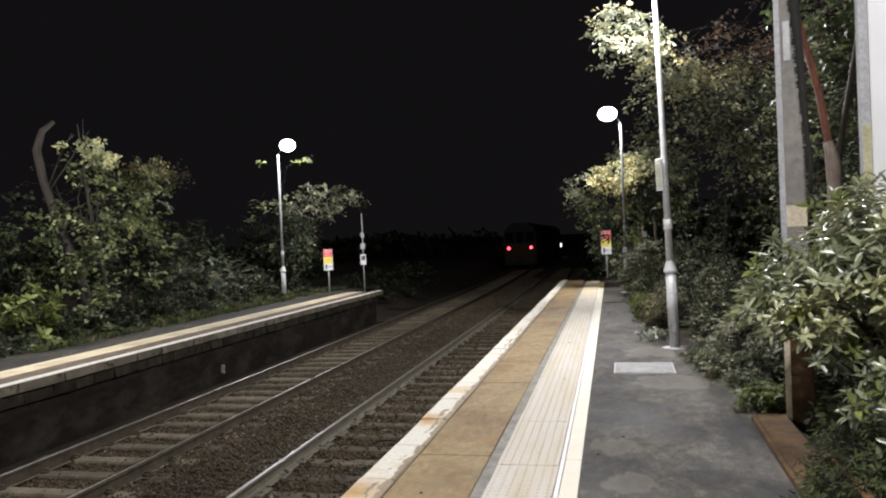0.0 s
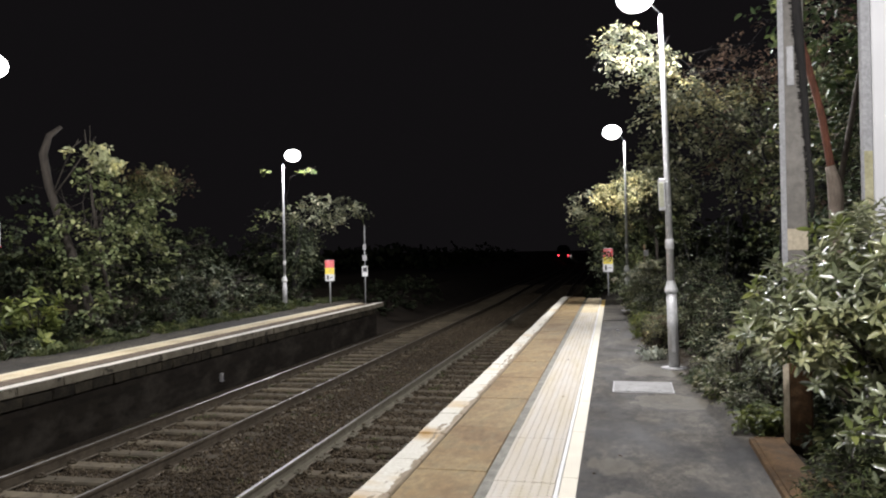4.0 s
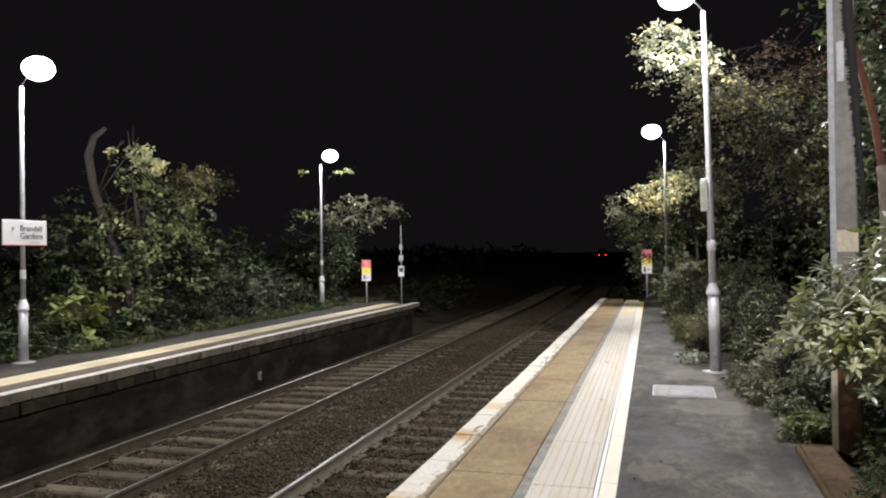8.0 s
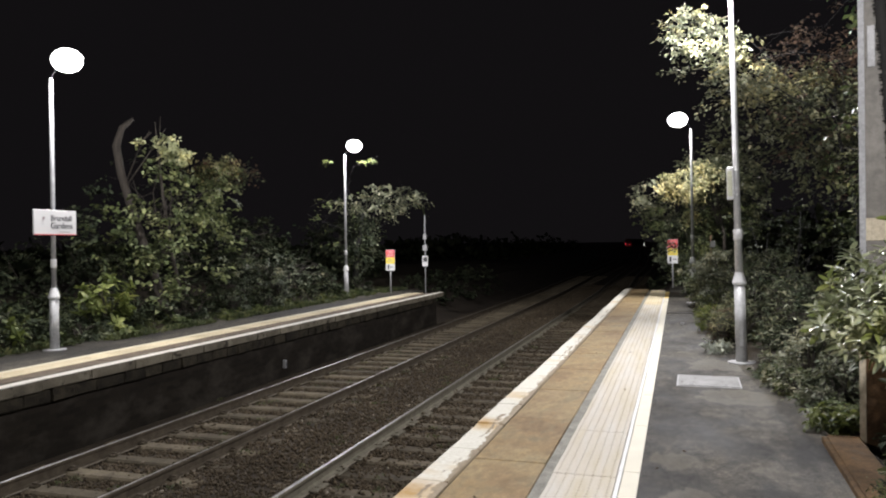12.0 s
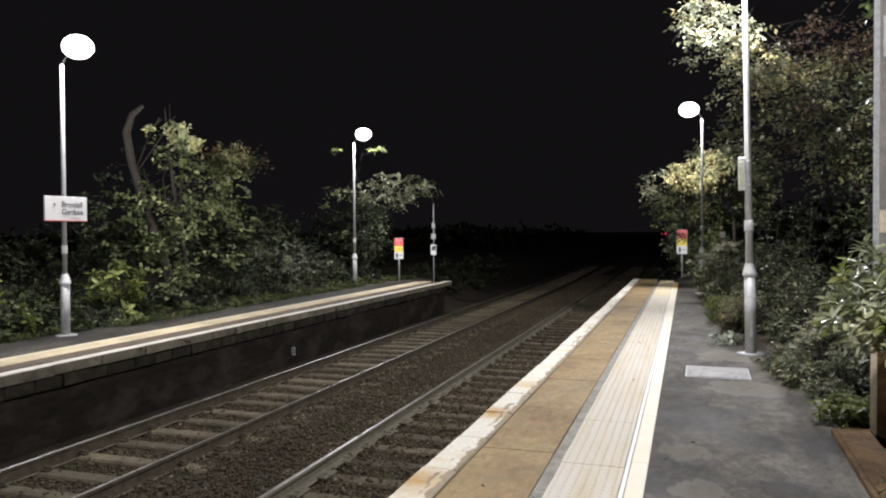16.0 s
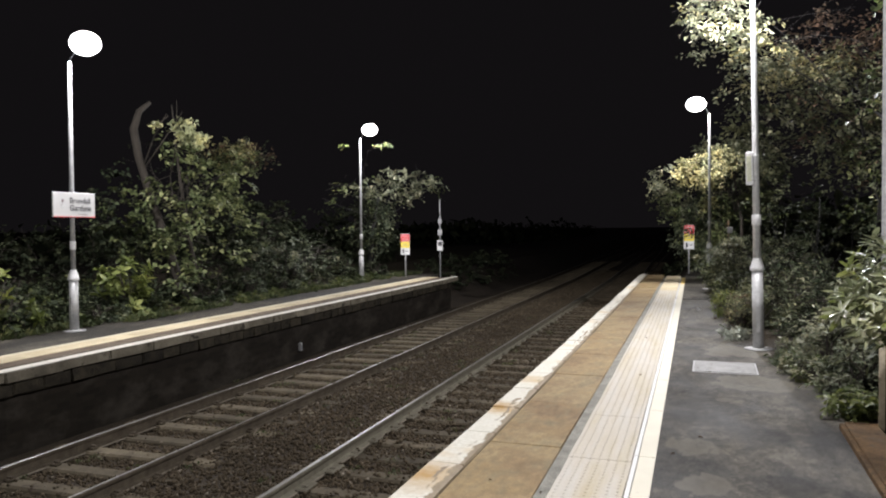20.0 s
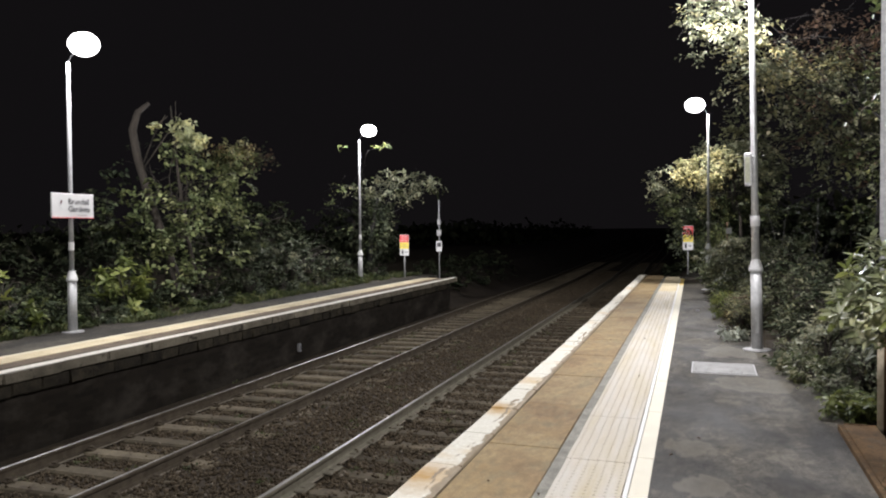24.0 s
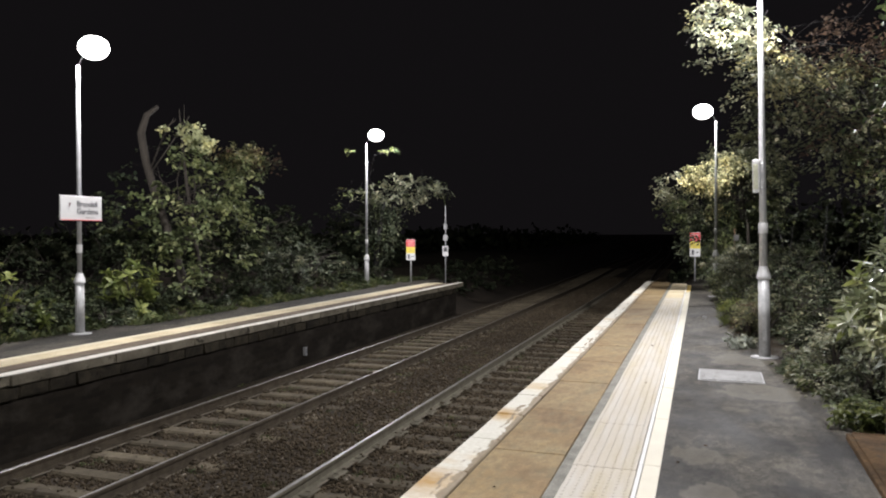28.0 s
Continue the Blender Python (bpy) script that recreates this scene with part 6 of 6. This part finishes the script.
def track_weeds():
    """Sparse moss and seedlings between the stones."""
    rng = np.random.default_rng(91)
    spots = np.stack([-6.2 + 6.1 * rng.random(170), 4 + 20 * rng.random(170) ** 1.4], 1)
    at = np.repeat(spots, 16, 0) + rng.normal(size=(170 * 16, 2)) * np.array([0.06, 0.05])
    keep = np.all([np.abs(at[:, 0] - c - d) > 0.11 for c in (-1.49, -4.82) for d in (-0.7525, 0.7525)], 0) & (at[:, 0] < -0.12) & (at[:, 0] > -6.3)
    at = at[keep]
    n = len(at)
    pos = np.stack([at[:, 0], at[:, 1], np.full(n, -1.055)], 1)
    ln = 0.02 + 0.03 * rng.random(n)
    me = leaf_mesh("track_weeds", pos, rng.normal(size=(n, 3)) + np.array([0, 0, 0.8]), rng.normal(size=(n, 3)), ln, ln * 0.5)
    return tagged(link_mesh("track_weeds", me, M["grass"]), "sparse green weeds and moss between ballast stones", "weeds", kind="stuff")


track_weeds()


# ---- the departing train ----
def train():
    th = thing("train", "dark two-carriage passenger train leaving with two red tail lights", "train", (0, 0, 0))
    prof = [(-1.3, 0.35), (1.3, 0.35), (1.36, 1.2), (1.34, 2.4), (1.15, 3.3), (0.6, 3.75), (-0.6, 3.75), (-1.15, 3.3), (-1.34, 2.4), (-1.36, 1.2)]
    for y0, y1 in ((0.25, 20.0), (20.7, 40.5)):
        bod = bmesh.new()
        rows = [[bod.verts.new((px, y, pz)) for px, pz in prof] for y in (y0, y1)]
        bod.faces.new(list(reversed(rows[0])))
        bod.faces.new(rows[1])
        for i in range(10):
            bod.faces.new((rows[0][i], rows[0][(i + 1) % 10], rows[1][(i + 1) % 10], rows[1][i]))
        part("body", bod, M["train_body"], th)
    part("gangway", box((-0.6, 19.9, 0.9), (0.6, 20.8, 3.1), 0.04), M["rubber"], th, "black gangway between the carriages")
    part("end_panel", box((-1.25, 0.12, 0.5), (1.25, 0.26, 2.05), 0.05), M["train_end"], th, "dark lower end panel")
    for x in (-0.85, 0.0, 0.85):
        part("end_window", box((x - 0.33, 0.16, 2.15), (x + 0.33, 0.26, 3.0), 0.04), M["glass"], th)
    for x in (-0.9, 0.9):
        part("tail_light", lathe([(0.112, 0), (0.118, 0.04), (0.10, 0.07)], 16, Matrix.Translation((x, 0.11, 1.72)) @ pose(0, 0, 0, 90)), M["tail_glow"], th, "glowing red tail light", True)
    part("coupler", box((-0.15, -0.25, 0.75), (0.15, 0.14, 1.05), 0.04), M["rubber"], th)
    for y in (3.0, 17.0, 23.5, 37.5):
        bog = part("bogie", box((-1.1, y - 1.7, 0.35), (1.1, y + 1.7, 0.62), 0.06), M["rubber"], th)
        for wy in (y - 1.2, y + 1.2):
            part("axle", lathe([(0.42, -0.80), (0.45, -0.78), (0.45, -0.69), (0.1, -0.66), (0.1, 0.66), (0.45, 0.69), (0.45, 0.78), (0.42, 0.80)], 18, Matrix.Translation((0, wy, 0.45)) @ pose(0, 0, 0, 0, 90)), M["rail"], bog)
    for sx in (-1, 1):
        x0, x1 = sorted((sx * 1.33, sx * 1.375))
        for k in range(14):
            y = 1.6 + k * 2.6 + (1.2 if k > 6 else 0.0)
            part("side_window", box((x0, y, 1.75), (x1, y + 1.6, 2.6), 0.01), M["glass"], th, "dark window")
    part("door_light", box((1.34, 37.4, 0.95), (1.40, 40.3, 1.5), 0.01), M["lit_window"], th, "lit lower door window")
    return th


TRAIN = train()


# ---- paving pieces, last ----
def piece_mesh(name, bm, material):
    me = bpy.data.meshes.new(name)
    bm.to_mesh(me)
    bm.free()
    me.materials.append(material)
    return me


def rough_block(lo, hi, bevel, jit, seed):
    bm = box(lo, hi, bevel)
    r = random.Random(seed)
    for v in bm.verts:
        v.co += Vector((r.uniform(-jit, jit), r.uniform(-jit, jit), r.uniform(-jit, jit) * 0.5))
    return bm


rp = random.Random(9)
near_edge = thing("platform_edge", "worn white-painted coping, stained slabs and tactile paving", "platform edge", (0, 0, 0), kind="structure")
cop = [piece_mesh("coping_stone", rough_block((0, 0.004, -0.16), (0.27, 0.896, 0.012), 0.012, 0.006, k), M["coping"]) for k in range(4)]
slab = [piece_mesh("slab", rough_block((0, 0.005, -0.05), (0.585, 1.495, 0.0), 0.006, 0.003, 20 + k), M["slab"]) for k in range(3)]
bm = box((0, 0.0, -0.05), (0.47, 0.4495, 0.0))
for ix in range(7):
    for iy in range(7):
        cx, cy = 0.035 + ix * 0.0667, 0.025 + iy * 0.0667
        ring = [bm.verts.new((cx + 0.014 * math.cos(a), cy + 0.014 * math.sin(a), 0.0005)) for a in [k * math.pi / 3 for k in range(6)]]
        top = [bm.verts.new((cx + 0.008 * math.cos(a), cy + 0.008 * math.sin(a), 0.0055)) for a in [k * math.pi / 3 for k in range(6)]]
        for k in range(6):
            bm.faces.new((ring[k], ring[(k + 1) % 6], top[(k + 1) % 6], top[k]))
        bm.faces.new(top)
tact = piece_mesh("tactile_tile", bm, M["tactile"])
tact_end = tact.copy()
tact_end.materials[0] = M["far_tactile"]
linep = piece_mesh("yellow_line", rough_block((0, 0.002, -0.05), (0.122, 1.498, 0.003), 0.002, 0.0015, 3), M["yellow_line"])
line_end = piece_mesh("yellow_line", rough_block((0, 0.002, -0.05), (0.122, 1.498, 0.003), 0.002, 0.0015, 3), M["yellow_fresh"])
wline = piece_mesh("white_line", rough_block((0, 0.002, -0.05), (0.032, 1.498, 0.006), 0.002, 0.002, 5), M["white_line"])
mort = piece_mesh("mortar_strip", rough_block((0, 0.0, -0.05), (0.082, 1.5, -0.004), 0.002, 0.002, 7), M["mortar"])


def lay(mesh, name, parent, x, y, z=0.0, rz=0.0):
    o = new(name, mesh)
    o.parent = parent
    o.matrix_basis = pose(x, y, z, 0, 0, rz)
    return o


END = 28.6
k = 0
y = -9.0
while y < END - 0.5:
    lay(cop[k % 4], "coping_stone", near_edge, rp.uniform(-0.008, 0.006), y, rp.uniform(-0.004, 0.004), rp.uniform(-0.3, 0.3))
    y += 0.9
    k += 1
y = -9.0 + 0.06
while y < END - 1.2:
    lay(slab[k % 3], "slab", near_edge, 0.286, y, rp.uniform(-0.003, 0.003), rp.uniform(-0.08, 0.08))
    y += 1.5
    k += 1
y = -9.0
while y < END - 0.8:
    lay(tact if y < 21.5 else tact_end, "tactile_tile", near_edge, 0.965 + rp.uniform(-0.002, 0.002), y, rp.uniform(-0.002, 0.002))
    y += 0.45
y = -9.0
while y < END - 1.6:
    lay(mort, "mortar_strip", near_edge, 0.880, y)
    lay(wline, "white_line", near_edge, 1.443, y)
    lay(linep if y < 23 else line_end, "yellow_line", near_edge, 1.480, y)
    y += 1.5

far_edge = thing("platform_edge", "weathered coping stones, dark slabs and cream tactile paving", "platform edge", (0, 0, 0), kind="structure")
fcop = [piece_mesh("coping_stone", rough_block((-0.34, 0.005, -0.14), (0, 0.895, 0.0), 0.012, 0.008, 40 + k), M["far_stone"]) for k in range(4)]
fwhite = [piece_mesh("painted_edge", rough_block((-0.165, 0.005, -0.006), (0.003, 0.895, 0.006), 0.002, 0.002, 50 + k), M["left_white"]) for k in range(2)]
fdark = piece_mesh("dark_slab", rough_block((-0.5, 0.005, -0.05), (0, 0.745, 0.0), 0.004, 0.002, 60), M["left_dark"])
ftact = piece_mesh("tactile_tile", rough_block((-0.375, 0.004, -0.05), (0, 0.446, 0.003), 0.004, 0.002, 61), M["far_tactile"])
fline = piece_mesh("yellow_line", rough_block((-0.14, 0.002, -0.05), (0, 1.498, 0.004), 0.002, 0.002, 62), M["far_line"])
BLOCKS = (0.36, 0.47, 0.58, 0.42, 0.52)
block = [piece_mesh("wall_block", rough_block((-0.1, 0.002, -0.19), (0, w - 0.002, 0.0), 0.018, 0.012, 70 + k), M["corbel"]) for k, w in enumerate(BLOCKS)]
y = -9.0
while y < 25.5:
    lay(fcop[k % 4], "coping_stone", far_edge, -6.3 + rp.uniform(-0.012, 0.012), y, rp.uniform(-0.006, 0.004), rp.uniform(-0.3, 0.3))
    lay(fwhite[k % 2], "painted_edge", far_edge, -6.31, y, 0.003)
    y += 0.9
    k += 1
y = -9.0
while y < 25.3:
    lay(fdark, "dark_slab", far_edge, -6.645, y, rp.uniform(-0.003, 0.002))
    y += 0.75
y = -9.0
while y < 25.4:
    lay(ftact, "tactile_tile", far_edge, -6.93, y, 0.004)
    y += 0.45
y = -9.0
while y < 25.2:
    k = rp.randrange(5)
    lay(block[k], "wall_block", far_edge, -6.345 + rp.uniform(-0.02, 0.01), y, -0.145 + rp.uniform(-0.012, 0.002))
    y += BLOCKS[k]
y = -9.0
while y < 24.6:
    lay(fline, "yellow_line", far_edge, -7.318, y, 0.002)
    y += 1.5


# a few fallen leaves on the paving
rf = random.Random(31)
for i in range(9):
    one = leaf_mesh("fallen_leaf", np.zeros((1, 3)), np.array([[1.0, 0.1, 0.05]]), np.array([[0.0, 0.0, 1.0]]), np.array([0.03 + 0.02 * rf.random()]), np.array([0.018]), 0.5, 0.3)
    lf = link_mesh("fallen_leaf", one, M["leaf_brown"])
    lf.matrix_basis = pose(rf.choice((rf.uniform(0.4, 1.55), rf.uniform(1.7, 2.7))), 4.5 + 8 * rf.random() ** 1.3, 0.012, 0, 0, rf.uniform(0, 360))
    tagged(lf, "small curled brown leaf lying on the platform", "leaf", "fallen leaves")


# ---- what moves ----
def motions():
    line = [(t, y, 1.89 + ax * y) for t, y, ax in (
        (0, 60, -0.1200), (0.5, 72, -0.1010), (1, 84, -0.0887), (1.5, 96, -0.0810), (2, 107, -0.0756), (2.5, 118, -0.0712), (3, 129, -0.0678), (3.5, 139, -0.0658),
        (5.5, 178, -0.0625), (7, 206, -0.0618), (8, 225, -0.0620), (10, 262, -0.0628), (12, 300, -0.0622), (13.5, 330, -0.055), (14.5, 350, -0.042), (16, 380, -0.029), (18, 420, -0.011), (22, 500, 0.009), (28, 620, 0.025))]
    rows = []
    for i, (t, y, x) in enumerate(line):
        # headed along the line, about one train's length ahead
        back = line[min(i, len(line) - 2)]
        ahead = next((p for p in line if p[1] >= back[1] + 35), line[-1])
        rows.append((t, pose(x, y, -0.915, 0, 0, math.degrees(math.atan2(back[2] - ahead[2], ahead[1] - back[1])))))
    walk(TRAIN, rows)


motions()
